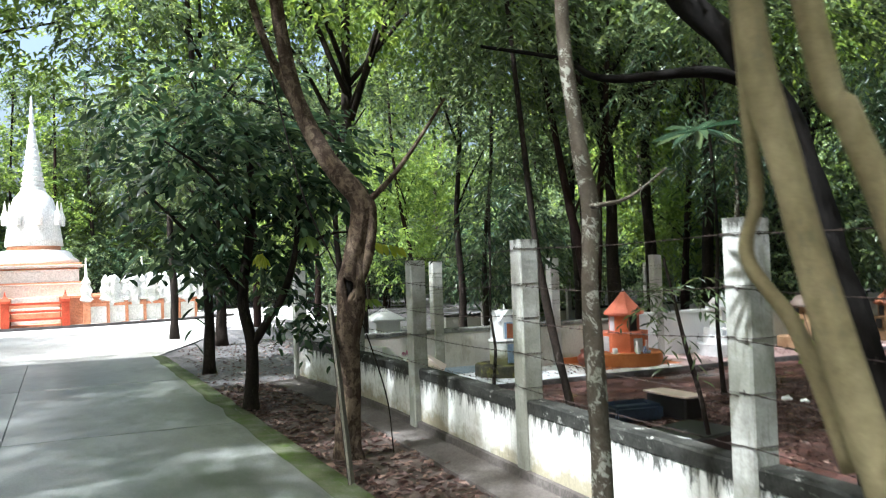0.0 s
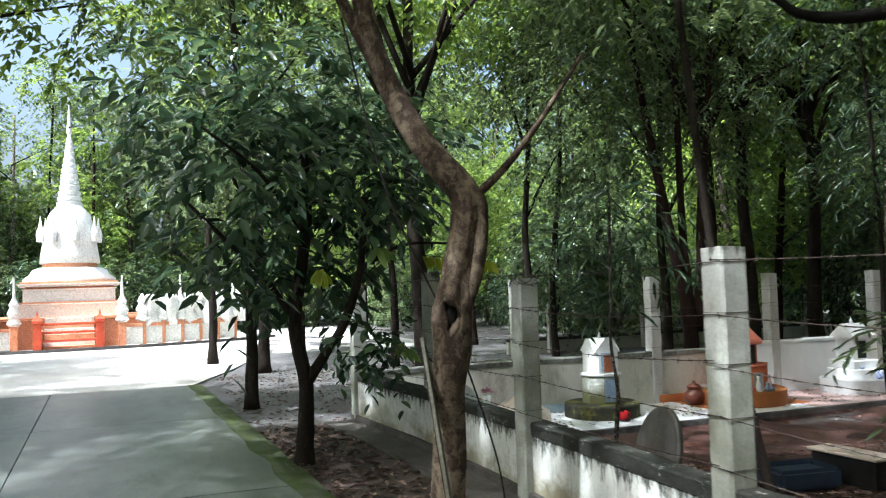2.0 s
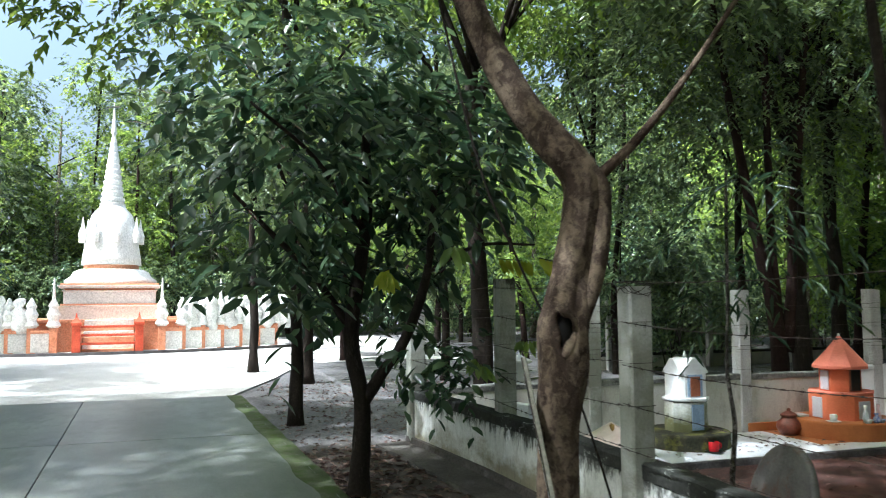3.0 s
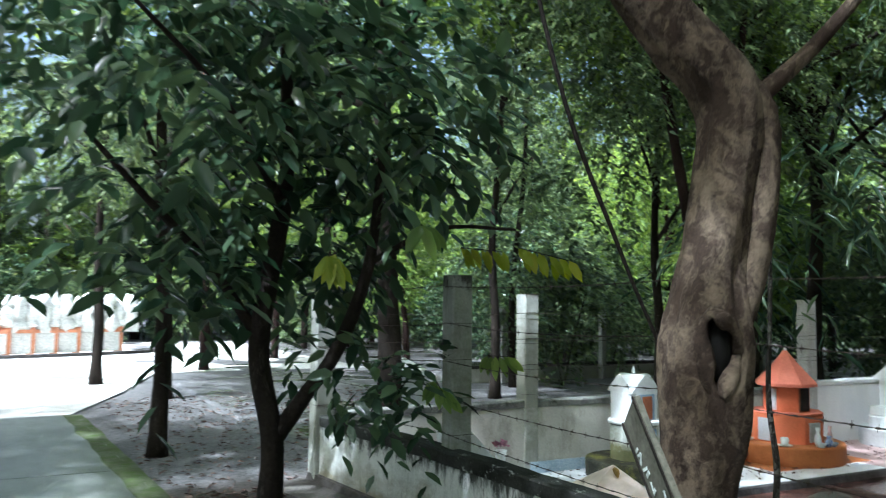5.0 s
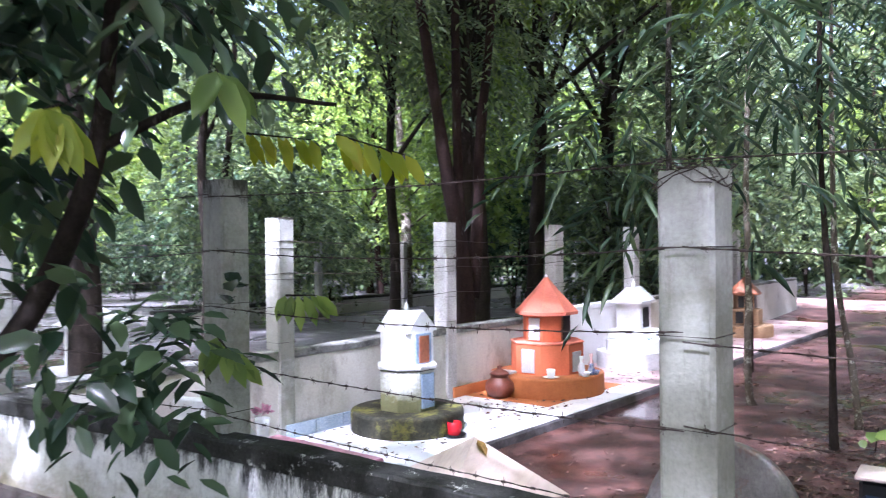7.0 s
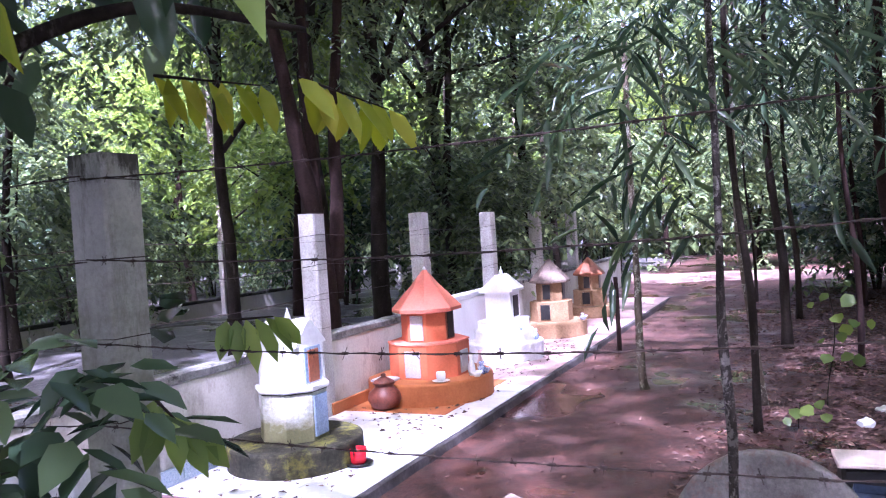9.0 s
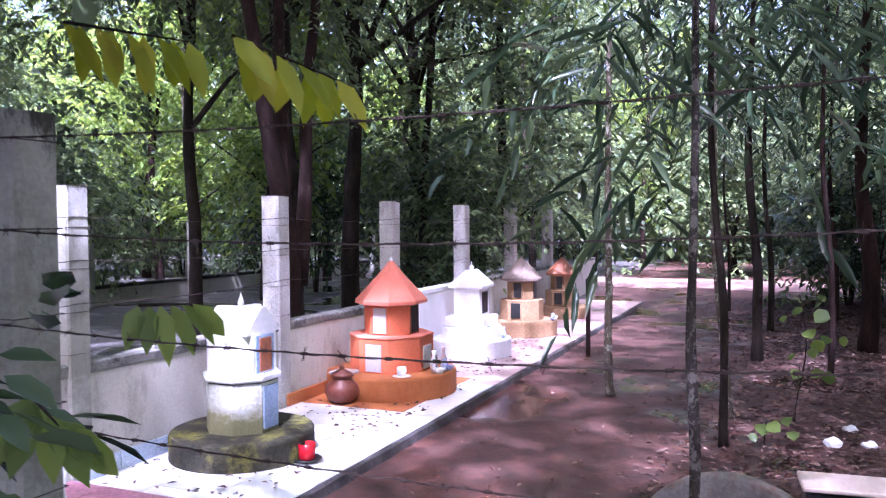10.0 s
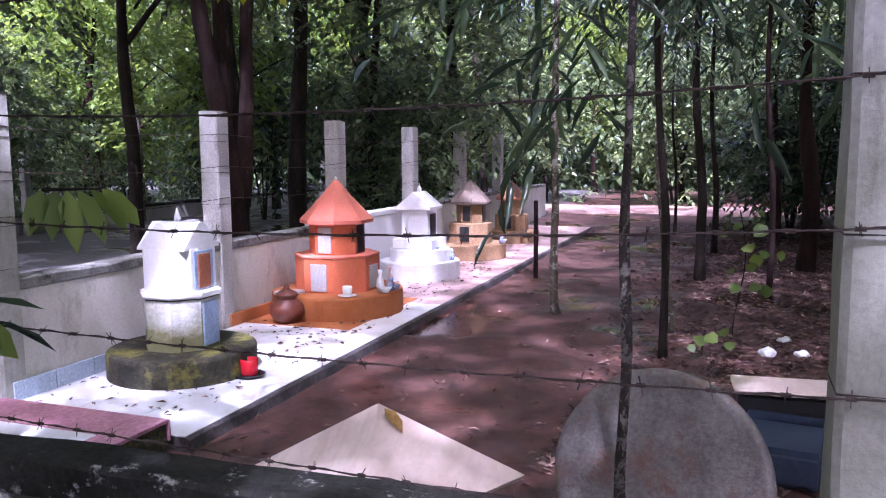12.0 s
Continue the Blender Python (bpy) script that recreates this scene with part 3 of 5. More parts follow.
for k, y in enumerate(POSTS_Y):
    made_post = fence_post({6: 4.56, 7: 4.61}.get(k, 4.60), y, {6: 1.60, 7: 1.71}.get(k, 1.70), "post", "square grey concrete fence post streaked with mould", k * 3.1, "front fence posts", s=0.075)
    if k == 6:
        wire_coil(made_post, 1.58 + 0.25, 5)
fence_post(4.32, 12.93, 1.55, "post", "dark mossy concrete corner post of the wall", 40, "front fence posts", s=0.085)
for k, x in enumerate(POSTS_X):
    fence_post(x, 12.925, 1.625, "post" if k == 0 else "bpost", "grey mould-streaked concrete fence post" if k == 0 else "whitewashed square concrete fence post", 60 + k * 2.3, "side fence posts", s=0.08)


def barbed_wire(a, b, sag, seed, barbs=True):
    rnd = random.Random(seed)
    a, b = Vector(a), Vector(b)
    n = 10
    pts = [a.lerp(b, k / n) - Vector((0, 0, sag * 4 * (k / n) * (1 - k / n))) for k in range(n + 1)]
    bm = tube(pts, [0.0019] * (n + 1), 4)
    # second strand, twisted round the first
    m = int((b - a).length / 0.035)
    d = (b - a).normalized()
    u = d.cross(Vector((0, 0, 1)))
    q = []
    for k in range(m + 1):
        t = k / m
        p = a.lerp(b, t) - Vector((0, 0, sag * 4 * t * (1 - t)))
        q.append(p + u * 0.003 * math.cos(k * 1.6) + Vector((0, 0, 0.003 * math.sin(k * 1.6))))
    tube(q, [0.0014] * (m + 1), 3, 0, bm)
    if barbs:
        s = 0.06
        while s < (b - a).length:
            t = s / (b - a).length
            p = a.lerp(b, t) - Vector((0, 0, sag * 4 * t * (1 - t)))
            for c in range(2):
                an = rnd.uniform(0, 6.28)
                e = (u * math.cos(an) + Vector((0, 0, math.sin(an)))) * 0.016 + d * rnd.uniform(-0.006, 0.006)
                tube([p - e, p + e], [0.0009, 0.0009], 3, 0, bm)
            tube([p - d * 0.008, p + d * 0.008], [0.0042, 0.0042], 5, 0, bm)
            s += rnd.uniform(0.09, 0.12)
    return bm


def build_wires():
    ys = POSTS_Y + [12.96]
    for i, (z, sag) in enumerate(((1.63, 0.02), (1.39, 0.035), (1.15, 0.03), (0.9, 0.02), (0.66, 0.01))):
        w = thing("barbed_wire", "rusty barbed wire strung between concrete posts", "barbed wire", (4.52, ys[2], z), group="front fence wires")
        for k in range(2, len(ys) - 1):
            rnd = random.Random(k * 10 + i)
            x0, x1 = (4.47 if ys[k] == 8.83 else 4.52) - 4.52, (4.47 if ys[k + 1] == 8.83 else (4.24 if k == len(ys) - 2 else 4.52)) - 4.52
            part("wire_strand", barbed_wire((x0, ys[k] - ys[2], rnd.uniform(-0.015, 0.015)), (x1, ys[k + 1] - ys[2], rnd.uniform(-0.015, 0.015)), sag, k * 7 + i), "wire", w)
    for i, z in enumerate((1.45, 1.2, 0.95)):
        w = thing("barbed_wire", "thin rusty wire along the cemetery side wall", "barbed wire", (4.4, 12.84, z), group="side fence wires")
        xs = [4.4, *POSTS_X]
        for k in range(len(xs) - 1):
            part("wire_strand", barbed_wire((xs[k] - 4.4, 0, 0), (xs[k + 1] - 4.4, 0, 0), 0.03, 90 + k * 7 + i, False), "wire", w)


build_wires()

# ---- platform and shrines along the side wall ----
def slab_tile(parent, x0, x1, y0, y1, z0, z1, material, name="tile"):
    return part(name, box(x0, x1, y0, y1, z0, z1, 0.002), material, parent)


def build_platform():
    pf = thing("shrine_platform", "long low tiled platform along the cemetery wall, white then dull pink", "platform", (6.25, 11.54, YARD_Z), kind="structure")
    L, W, H = 12.1, 1.32, 0.065
    bm = bmesh.new()
    n = 80
    rows = []
    for k in range(n + 1):
        x = L * k / n
        j = 0.012 * noise.noise(Vector((x * 3, 0, 0))) + 0.006 * noise.noise(Vector((x * 13, 4, 0)))
        rows.append([bm.verts.new(q) for q in ((x, -0.015 + j, -0.05), (x, j, H - 0.012), (x, 0.012 + j, H), (x, W, H), (x, W, -0.05))])
    for a, b in zip(rows, rows[1:]):
        for k in range(4):
            bm.faces.new((a[k], b[k], b[k + 1], a[k + 1]))
    bm.faces.new(rows[0])
    bmesh.ops.recalc_face_normals(bm, faces=bm.faces)
    part("platform_body", bm, "edge", pf, "dark cement body of the platform")
    rnd = random.Random(4)
    step = 0.305
    for i in range(int(L / step)):
        for j in range(3):
            x0, y0 = i * step + 0.004, 0.03 + j * 0.43
            z = H + 0.006 + rnd.uniform(-0.0012, 0.0012)
            slab_tile(pf, x0, x0 + step - 0.005, y0, y0 + 0.425, H - 0.01, z, "tile" if i * step < 3.55 else "tile_pink")


build_platform()
PZ = YARD_Z + 0.072      # top of the tiles


def panel_on(parent, name, material, normal_deg, dist, width, z0, z1, label="", thick=0.012, shift=0.0):
    """A plate that stands on a body's face: the face looks to normal_deg, at dist from the axis."""
    bm = box(-thick * 0.3, thick, -width / 2 + shift, width / 2 + shift, z0, z1, 0.003)
    bm.transform(Matrix.Rotation(radians(normal_deg), 4, "Z") @ Matrix.Translation((dist, 0, 0)))
    return part(name, bm, material, parent, label)


def round_step(r, z0, z1, b=0.015, sides=48):
    return lathe([(r, z0), (r, z1 - b), (r - b * 0.3, z1 - b * 0.3), (r - b, z1), (0.01, z1)], sides)


OCT = math.pi / 8


def octa(rin, z0, z1, b=0.008):
    """An octagonal prism with inner radius rin, a face looking along each axis."""
    r = rin / math.cos(OCT)
    return lathe([(r, z0), (r, z1 - b), (r - b, z1), (0.01, z1)], 8, OCT)


def chamfered(half, cut, z0, z1):
    bm = bmesh.new()
    q = [(-half + cut, -half), (half - cut, -half), (half, -half + cut), (half, half - cut), (half - cut, half), (-half + cut, half), (-half, half - cut), (-half, -half + cut)]
    a = [bm.verts.new((x, y, z0)) for x, y in q]
    b = [bm.verts.new((x, y, z1)) for x, y in q]
    for k in range(8):
        bm.faces.new((a[k], a[(k + 1) % 8], b[(k + 1) % 8], b[k]))
    bm.faces.new(a[::-1])
    bm.faces.new(b)
    return bm


def white_shrine():
    s = thing("spirit_shrine", "white octagonal grave shrine with brown door on a round mossy base", "shrine", (7.28, 12.37, PZ))
    part("round_base", round_step(0.465, 0, 0.165, 0.02), "mossbase", s, "round dark mossy concrete base")
    low = part("lower_body", octa(0.218, 0.165, 0.495), "whitemoss", s)
    part("ledge", lathe([(0.228 / math.cos(OCT), 0.495), (0.238 / math.cos(OCT), 0.508), (0.238 / math.cos(OCT), 0.528), (0.225 / math.cos(OCT), 0.535), (0.01, 0.535)], 8, OCT), "white", s, "white projecting ledge")
    # black band, slightly proud of the lower body
    part("under_ledge_band", octa(0.222, 0.488, 0.4949), "dark", s, "thin black band under the ledge")
    upp = part("upper_body", chamfered(0.182, 0.06, 0.535, 0.80), "whiteclean", s)
    # crossed gables of the roof
    for rot in (0, 90):
        bm = bmesh.new()
        h, d = 0.176, 0.178
        a = [bm.verts.new(p) for p in ((-d, -h, 0.795), (-d, h, 0.795), (-d, h * 0.98, 0.81), (-d, h * 0.52, 0.892), (-d, 0.022, 0.96), (-d, -0.022, 0.96), (-d, -h * 0.52, 0.892), (-d, -h * 0.98, 0.81))]
        b = [bm.verts.new((d, v.co.y, v.co.z)) for v in a]
        for k in range(8):
            bm.faces.new((a[k], a[(k + 1) % 8], b[(k + 1) % 8], b[k]))
        bm.faces.new(a[::-1])
        bm.faces.new(b)
        bm.transform(Matrix.Rotation(radians(rot), 4, "Z"))
        bmesh.ops.recalc_face_normals(bm, faces=bm.faces)
        part("gable", bm, "whiteclean" if rot else "white", s)
    part("spire", lathe([(0.03, 0.93), (0.03, 0.95), (0.015, 0.958), (0.022, 0.975), (0.017, 1.0), (0.008, 1.025), (0.002, 1.05)], 8), "whiteclean", s)
    panel_on(upp, "door", "browndoor", -90, 0.182, 0.12, 0.55, 0.765, "brown painted door panel")
    panel_on(upp, "door_frame", "bluepanel", -90, 0.1805, 0.19, 0.545, 0.785, "pale blue frame strips beside the door", 0.006)
    panel_on(low, "plaque", "bluepanel", -90, 0.218, 0.15, 0.19, 0.465, "faded blue panel on the lower body")
    return s


def orange_shrine():
    s = thing("spirit_shrine", "terracotta-orange octagonal grave shrine with conical salmon roof", "shrine", (9.41, 12.36, PZ))
    part("round_base", round_step(0.58, 0, 0.20, 0.02), "orange_base", s, "ochre round base")
    low = part("lower_tier", octa(0.345, 0.20, 0.50), "orange", s)
    part("tier_lip", octa(0.352, 0.50, 0.515, 0.006), "roof_red", s)
    upp = part("upper_tier", octa(0.225, 0.515, 0.80), "orange", s)
    r = 0.30 / math.cos(OCT)
    part("roof", lathe([(r - 0.05, 0.775), (r, 0.785), (r, 0.815), (r * 0.38, 1.03), (0.02, 1.155), (0.004, 1.16)], 8, OCT), "roof_red", s, "salmon eight-sided conical roof")
    part("finial", lathe([(0.014, 1.145), (0.016, 1.17), (0.004, 1.19)], 8), "whiteclean", s, "small white finial")
    panel_on(low, "plaque", "granite", 180, 0.345, 0.15, 0.215, 0.45, "grey speckled granite plaque")
    panel_on(upp, "plaque", "granite", 180, 0.225, 0.125, 0.53, 0.755, "grey speckled granite plaque")
    panel_on(upp, "niche", "dark", -90, 0.228, 0.13, 0.53, 0.77, "dark niche with photograph frame")
    panel_on(upp, "niche_frame", "browndoor", -90, 0.226, 0.17, 0.525, 0.785, "brown niche frame", 0.006)
    panel_on(low, "plaque", "greybase", -90, 0.345, 0.16, 0.22, 0.42, "grey plaque")
    return s


def white_round_shrine():
    s = thing("spirit_shrine", "white grave shrine with gabled roof on two round steps", "shrine", (11.42, 12.37, PZ))
    part("round_base", round_step(0.45, 0, 0.20, 0.015), "greybase", s, "grey cement round base")
    part("round_step", round_step(0.34, 0.20, 0.335, 0.015), "whiteclean", s)
    part("plinth", box(-0.235, 0.235, -0.235, 0.235, 0.335, 0.45, 0.01), "whiteclean", s)
    sh = part("shaft", box(-0.155, 0.155, -0.155, 0.155, 0.45, 0.78, 0.006), "whiteclean", s)
    bm = bmesh.new()
    a = [bm.verts.new(p) for p in ((-0.20, -0.20, 0.77), (-0.20, 0.20, 0.77), (-0.20, 0.20, 0.80), (-0.20, 0, 0.965), (-0.20, -0.20, 0.80))]
    b = [bm.verts.new((0.20, v.co.y, v.co.z)) for v in a]
    for k in range(5):
        bm.faces.new((a[k], a[(k + 1) % 5], b[(k + 1) % 5], b[k]))
    bm.faces.new(a[::-1])
    bm.faces.new(b)
    bmesh.ops.recalc_face_normals(bm, faces=bm.faces)
    part("gabled_roof", bm, "whiteclean", s)
    part("finial", lathe([(0.03, 0.95), (0.025, 1.0), (0.01, 1.02), (0.003, 1.06)], 8), "whiteclean", s)
    panel_on(sh, "niche", "dark", -90, 0.155, 0.15, 0.48, 0.72, "black niche plaque")
    return s


def brown_shrine(x, y, scale, label, roof):
    s = thing("spirit_shrine", label, "shrine", (x, y, PZ))
    k = scale
    part("round_base", round_step(0.5 * k, 0, 0.21 * k, 0.015), "brown", s)
    low = part("lower_tier", octa(0.285 * k, 0.21 * k, 0.5 * k), "brown", s)
    upp = part("upper_tier", octa(0.19 * k, 0.5 * k, 0.8 * k), "brown", s)
    r = 0.275 * k / math.cos(OCT)
    part("roof", lathe([(r - 0.03, 0.76 * k), (r, 0.77 * k), (r, 0.80 * k), (0.02, 1.09 * k), (0.005, 1.1 * k)], 8, OCT), roof, s, "grey-brown conical roof")
    panel_on(upp, "niche", "dark", -90, 0.19 * k, 0.12 * k, 0.52 * k, 0.76 * k, "dark niche")
    panel_on(upp, "niche", "dark", 180, 0.19 * k, 0.11 * k, 0.53 * k, 0.74 * k, "dark plaque")
    panel_on(low, "plaque", "dark", 180, 0.285 * k, 0.14 * k, 0.25 * k, 0.46 * k, "dark plaque")
    return s


white_shrine()
orange_shrine()
white_round_shrine()
brown_shrine(13.25, 12.36, 0.94, "tan-brown octagonal grave shrine with grey conical roof", "brownroof")
brown_shrine(15.35, 12.36, 0.86, "small brown grave shrine with a rusty roof", "browndoor")


# ---- offerings and small things on the platform ----
def orange_plinth():
    p = thing("floor_plinth", "ochre-painted low plinth under the orange shrine", "plinth", (9.41, 12.3, PZ - 0.004))
    part("plinth_slab", box(-0.75, 0.72, -0.42, 0.55, 0, 0.008, 0.002), "orange_base", p)
    part("skirting", box(-0.95, 0.7, 0.525, 0.55, 0.008, 0.11, 0.004), "orange_base", p)


def pink_bench():
    p = thing("grave_slab", "low grave slab tiled in mauve pink and white", "grave", (5.46, 12.13, YARD_Z))
    part("slab_body", box(-0.62, 0.74, -0.50, 0.56, 0, 0.155, 0.006), "mossbase", p)
    for x0, x1, y0, y1, m in ((-0.63, 0.75, 0.30, 0.57, "pinktile"), (-0.63, 0.75, -0.51, -0.34, "pinktile"), (0.46, 0.75, -0.34, 0.30, "pinktile"), (-0.63, 0.46, -0.34, 0.30, "tile")):
        part("tile", box(x0 + 0.002, x1 - 0.002, y0 + 0.002, y1 - 0.002, 0.15, 0.17, 0.003), m, p)
    part("front_tile", box(0.742, 0.758, -0.51, 0.57, 0.06, 0.165, 0.003), "pinktile", p)


def tile_skirting():
    p = thing("wall_skirting", "pale blue speckled tile strip along the foot of the wall", "skirting", (6.75, 12.85, PZ), kind="structure")
    for k in range(3):
        part("tile", box(-0.35 + k * 0.3, -0.055 + k * 0.3, -0.018, 0.0, 0.0, 0.11, 0.002), "bluetile", p)


def red_cup():
    c = thing("cup", "red glazed cup standing on a black saucer", "cup", (7.27, 11.87, PZ))
    part("saucer", lathe([(0.03, 0.0), (0.075, 0.008), (0.095, 0.022), (0.09, 0.024), (0.06, 0.012), (0.01, 0.010)], 24), "blackplastic", c, "black saucer", True)
    part("cup_body", lathe([(0.045, 0.014), (0.052, 0.025), (0.055, 0.115), (0.051, 0.116), (0.047, 0.03), (0.01, 0.028)], 24), "red", c, "", True)
    bm = tube(smooth_path([(0.052, 0, 0.095), (0.085, 0, 0.09), (0.085, 0, 0.05), (0.052, 0, 0.04)], 4), [0.007] * 13, 8)
    part("handle", bm, "red", c, "", True)


def clay_pot():
    c = thing("clay_pot", "round red clay water pot with a lid", "pot", (8.77, 12.50, PZ))
    part("pot_body", lathe([(0.07, 0), (0.115, 0.03), (0.145, 0.09), (0.135, 0.15), (0.085, 0.195), (0.08, 0.215), (0.095, 0.225), (0.09, 0.23)], 28), "claypot", c, "", True)
    part("lid", lathe([(0.1, 0.228), (0.085, 0.25), (0.04, 0.275), (0.02, 0.285), (0.025, 0.305), (0.008, 0.315)], 24), "claypot", c, "", True)


def vase(x, y, z, h, r, material, label):
    v = thing("vase", label, "vase", (x, y, z), group="vases on the shrine bases")
    part("vase_body", lathe([(r * 0.6, 0), (r, h * 0.25), (r * 0.9, h * 0.5), (r * 0.4, h * 0.75), (r * 0.65, h), (r * 0.5, h), (0.003, h * 0.8)], 18), material, v, "", True)
    return v


def bowl(x, y, z, r, material, label):
    v = thing("bowl", label, "bowl", (x, y, z), group="offering bowls")
    part("bowl_body", lathe([(r * 0.5, 0), (r * 0.55, r * 0.1), (r, r * 0.8), (r * 0.93, r * 0.8), (r * 0.5, r * 0.2), (0.003, r * 0.18)], 20), material, v, "", True)


def incense_cup(x, y, z):
    v = thing("incense_cup", "small white cup on a white saucer", "cup", (x, y, z))
    part("saucer", lathe([(0.04, 0), (0.08, 0.01), (0.02, 0.012)], 18), "whiteclean", v)
    part("cup_body", lathe([(0.035, 0.011), (0.042, 0.05), (0.04, 0.085), (0.034, 0.086), (0.01, 0.03)], 18), "whiteclean", v, "", True)


orange_plinth()
pink_bench()
tile_skirting()
red_cup()
clay_pot()
BT = PZ + 0.20
vase(9.31, 11.90, BT, 0.19, 0.035, "whiteclean", "slim white porcelain vase")
vase(9.47, 11.88, BT, 0.20, 0.032, "tile_pink", "slim red and white vase")
vase(9.40, 11.84, BT, 0.11, 0.04, "bluechina", "blue and white porcelain vase")
bowl(9.28, 11.84, BT, 0.055, "whiteclean", "small white china offering bowl")
bowl(9.46, 11.83, BT, 0.05, "bluechina", "blue painted china offering bowl")
incense_cup(9.02, 12.07, BT)
vase(11.48, 12.01, PZ + 0.20, 0.11, 0.035, "bluechina", "blue and white porcelain vase")
vase(11.58, 12.05, PZ + 0.20, 0.11, 0.035, "bluechina", "blue and white porcelain vase")
bowl(11.31, 12.12, PZ + 0.335, 0.04, "bluechina", "blue painted china offering bowl")
vase(13.25, 11.93, PZ + 0.197, 0.09, 0.04, "bluechina", "blue and white porcelain vase")
bowl(13.4, 11.95, PZ + 0.197, 0.05, "bluechina", "blue painted china offering bowl")
tagged(part("loose_plaque", box(8.92, 9.10, 12.5, 12.72, BT, BT + 0.02, 0.003), "granite"), "grey granite plaque lying on the orange base", "plaque")


# ---- tombs and clutter inside the front wall ----
def pyramid_tomb():
    s = thing("tomb", "small tomb with a pinkish marble pyramid roof", "tomb", (5.0, 9.935, YARD_Z), 64)
    part("tomb_body", box(-0.2, 0.2, -0.2, 0.2, 0, 0.59, 0.01), "greybase", s)
    part("tomb_cornice", box(-0.245, 0.245, -0.245, 0.245, 0.56, 0.592, 0.006), "roofmarble", s)
    for k in range(4):
        bm = bmesh.new()
        q = [(-0.275, -0.275, 0.59), (0.275, -0.275, 0.59), (0.004, -0.004, 0.785), (-0.004, -0.004, 0.785)]
        lo = [bm.verts.new(p) for p in q]
        hi = [bm.verts.new((p[0] * 0.985, p[1] * 0.985 + 0.004, p[2] - 0.014)) for p in q]
        bm.faces.new(lo)
        bm.faces.new(hi[::-1])
        for i in range(4):
            bm.faces.new((lo[i], hi[i], hi[(i + 1) % 4], lo[(i + 1) % 4]))
        bm.transform(Matrix.Rotation(math.pi / 2 * k, 4, "Z"))
        part("roof_panel", bm, "roofmarble", s)
    me = leaf_mesh("fallen_leaf", [(0.0, -0.025, 0.78)], [(0.05, -1.0, -0.62)], [(0, -0.5, 0.85)], 0.085, 0.055, True)
    me.transform(Matrix.Rotation(math.pi * 1.5, 4, "Z"))
    me.materials.append(M["dryleaf"])
    leaf = new("fallen_leaf", me)
    leaf.matrix_basis = s.matrix_basis.copy()
    tagged(leaf, "single ochre dead leaf on the marble roof", "leaf")
    return s


def cement_disc():
    s = thing("cement_disc", "round wet grey cement lid standing tilted on its edge in mud", "lid", (5.95, 9.285, YARD_Z - 0.085))
    bm = lathe([(0.35, -0.03), (0.385, -0.024), (0.39, 0.0), (0.385, 0.022), (0.365, 0.03), (0.34, 0.022), (0.2, 0.03), (0.06, 0.036), (0.01, 0.036)], 56)
    for v in bm.verts:
        v.co.z += 0.006 * noise.noise(v.co * 7)
    turn = Matrix.Translation((0, 0, 0.375)) @ Matrix.Rotation(radians(170), 4, "Z") @ Matrix.Rotation(radians(76), 4, "Y")
    bm.transform(turn)
    part("lid_disc", bm, "jarcement", s, "", True)
    spot = part("rust_spot", lathe([(0.04, 0.0), (0.034, 0.008), (0.018, 0.012), (0.004, 0.013)], 16), "claypot", s, "round rust-red spot")
    spot.matrix_basis = turn @ Matrix.Translation((0.20, -0.05, 0.03))


def slanted_grave():
    s = thing("tomb", "small white tomb with slanted top and pink flowers beside", "tomb", (5.45, 12.35, YARD_Z + 0.17), 20)
    bm = bmesh.new()
    a = [bm.verts.new(p) for p in ((-0.25, -0.16, 0), (0.25, -0.16, 0), (0.25, -0.16, 0.12), (-0.15, -0.16, 0.46), (-0.25, -0.16, 0.46))]
    b = [bm.verts.new((v.co.x, 0.16, v.co.z)) for v in a]
    for k in range(5):
        bm.faces.new((a[k], a[(k + 1) % 5], b[(k + 1) % 5], b[k]))
    bm.faces.new(a[::-1])
    bm.faces.new(b)
    bmesh.ops.recalc_face_normals(bm, faces=bm.faces)
    bmesh.ops.bevel(bm, geom=list(bm.edges), offset=0.006, segments=1, affect="EDGES")
    part("tomb_body", bm, "white", s)
    rng = np.random.default_rng(5)
    fl = thing("flowers", "pink flowers in a white vase", "flowers", (5.62, 12.12, YARD_Z + 0.17))
    part("vase_body", lathe([(0.04, 0), (0.055, 0.1), (0.035, 0.2), (0.05, 0.3), (0.04, 0.3), (0.01, 0.2)], 16), "whiteclean", fl, "", True)
    d = rng.normal(0, 1, (60, 3))
    d[:, 2] = abs(d[:, 2])
    leaf_part("petals", leaf_mesh("petals", d * 0.02 + np.array([0, 0, 0.33]), d, rng.normal(0, 1, (60, 3)), 0.035, 0.025), "pinktile", fl, "pink petals")


def house_grave(x, y, s, label):
    g = thing("tomb", label, "tomb", (x, y, 0.0))
    part("plinth", box(-0.5 * s, 0.5 * s, -0.5 * s, 0.5 * s, 0, 0.16 * s, 0.01), "greybase", g)
    part("tomb_body", box(-0.34 * s, 0.34 * s, -0.34 * s, 0.34 * s, 0.16 * s, 0.75 * s, 0.01), "white", g)
    r = 0.46 * s * math.sqrt(2)
    part("tomb_roof", lathe([(r - 0.03, 0.74 * s), (r, 0.76 * s), (r, 0.80 * s), (0.03, 1.08 * s), (0.005, 1.1 * s)], 4, math.pi / 4), "white", g)


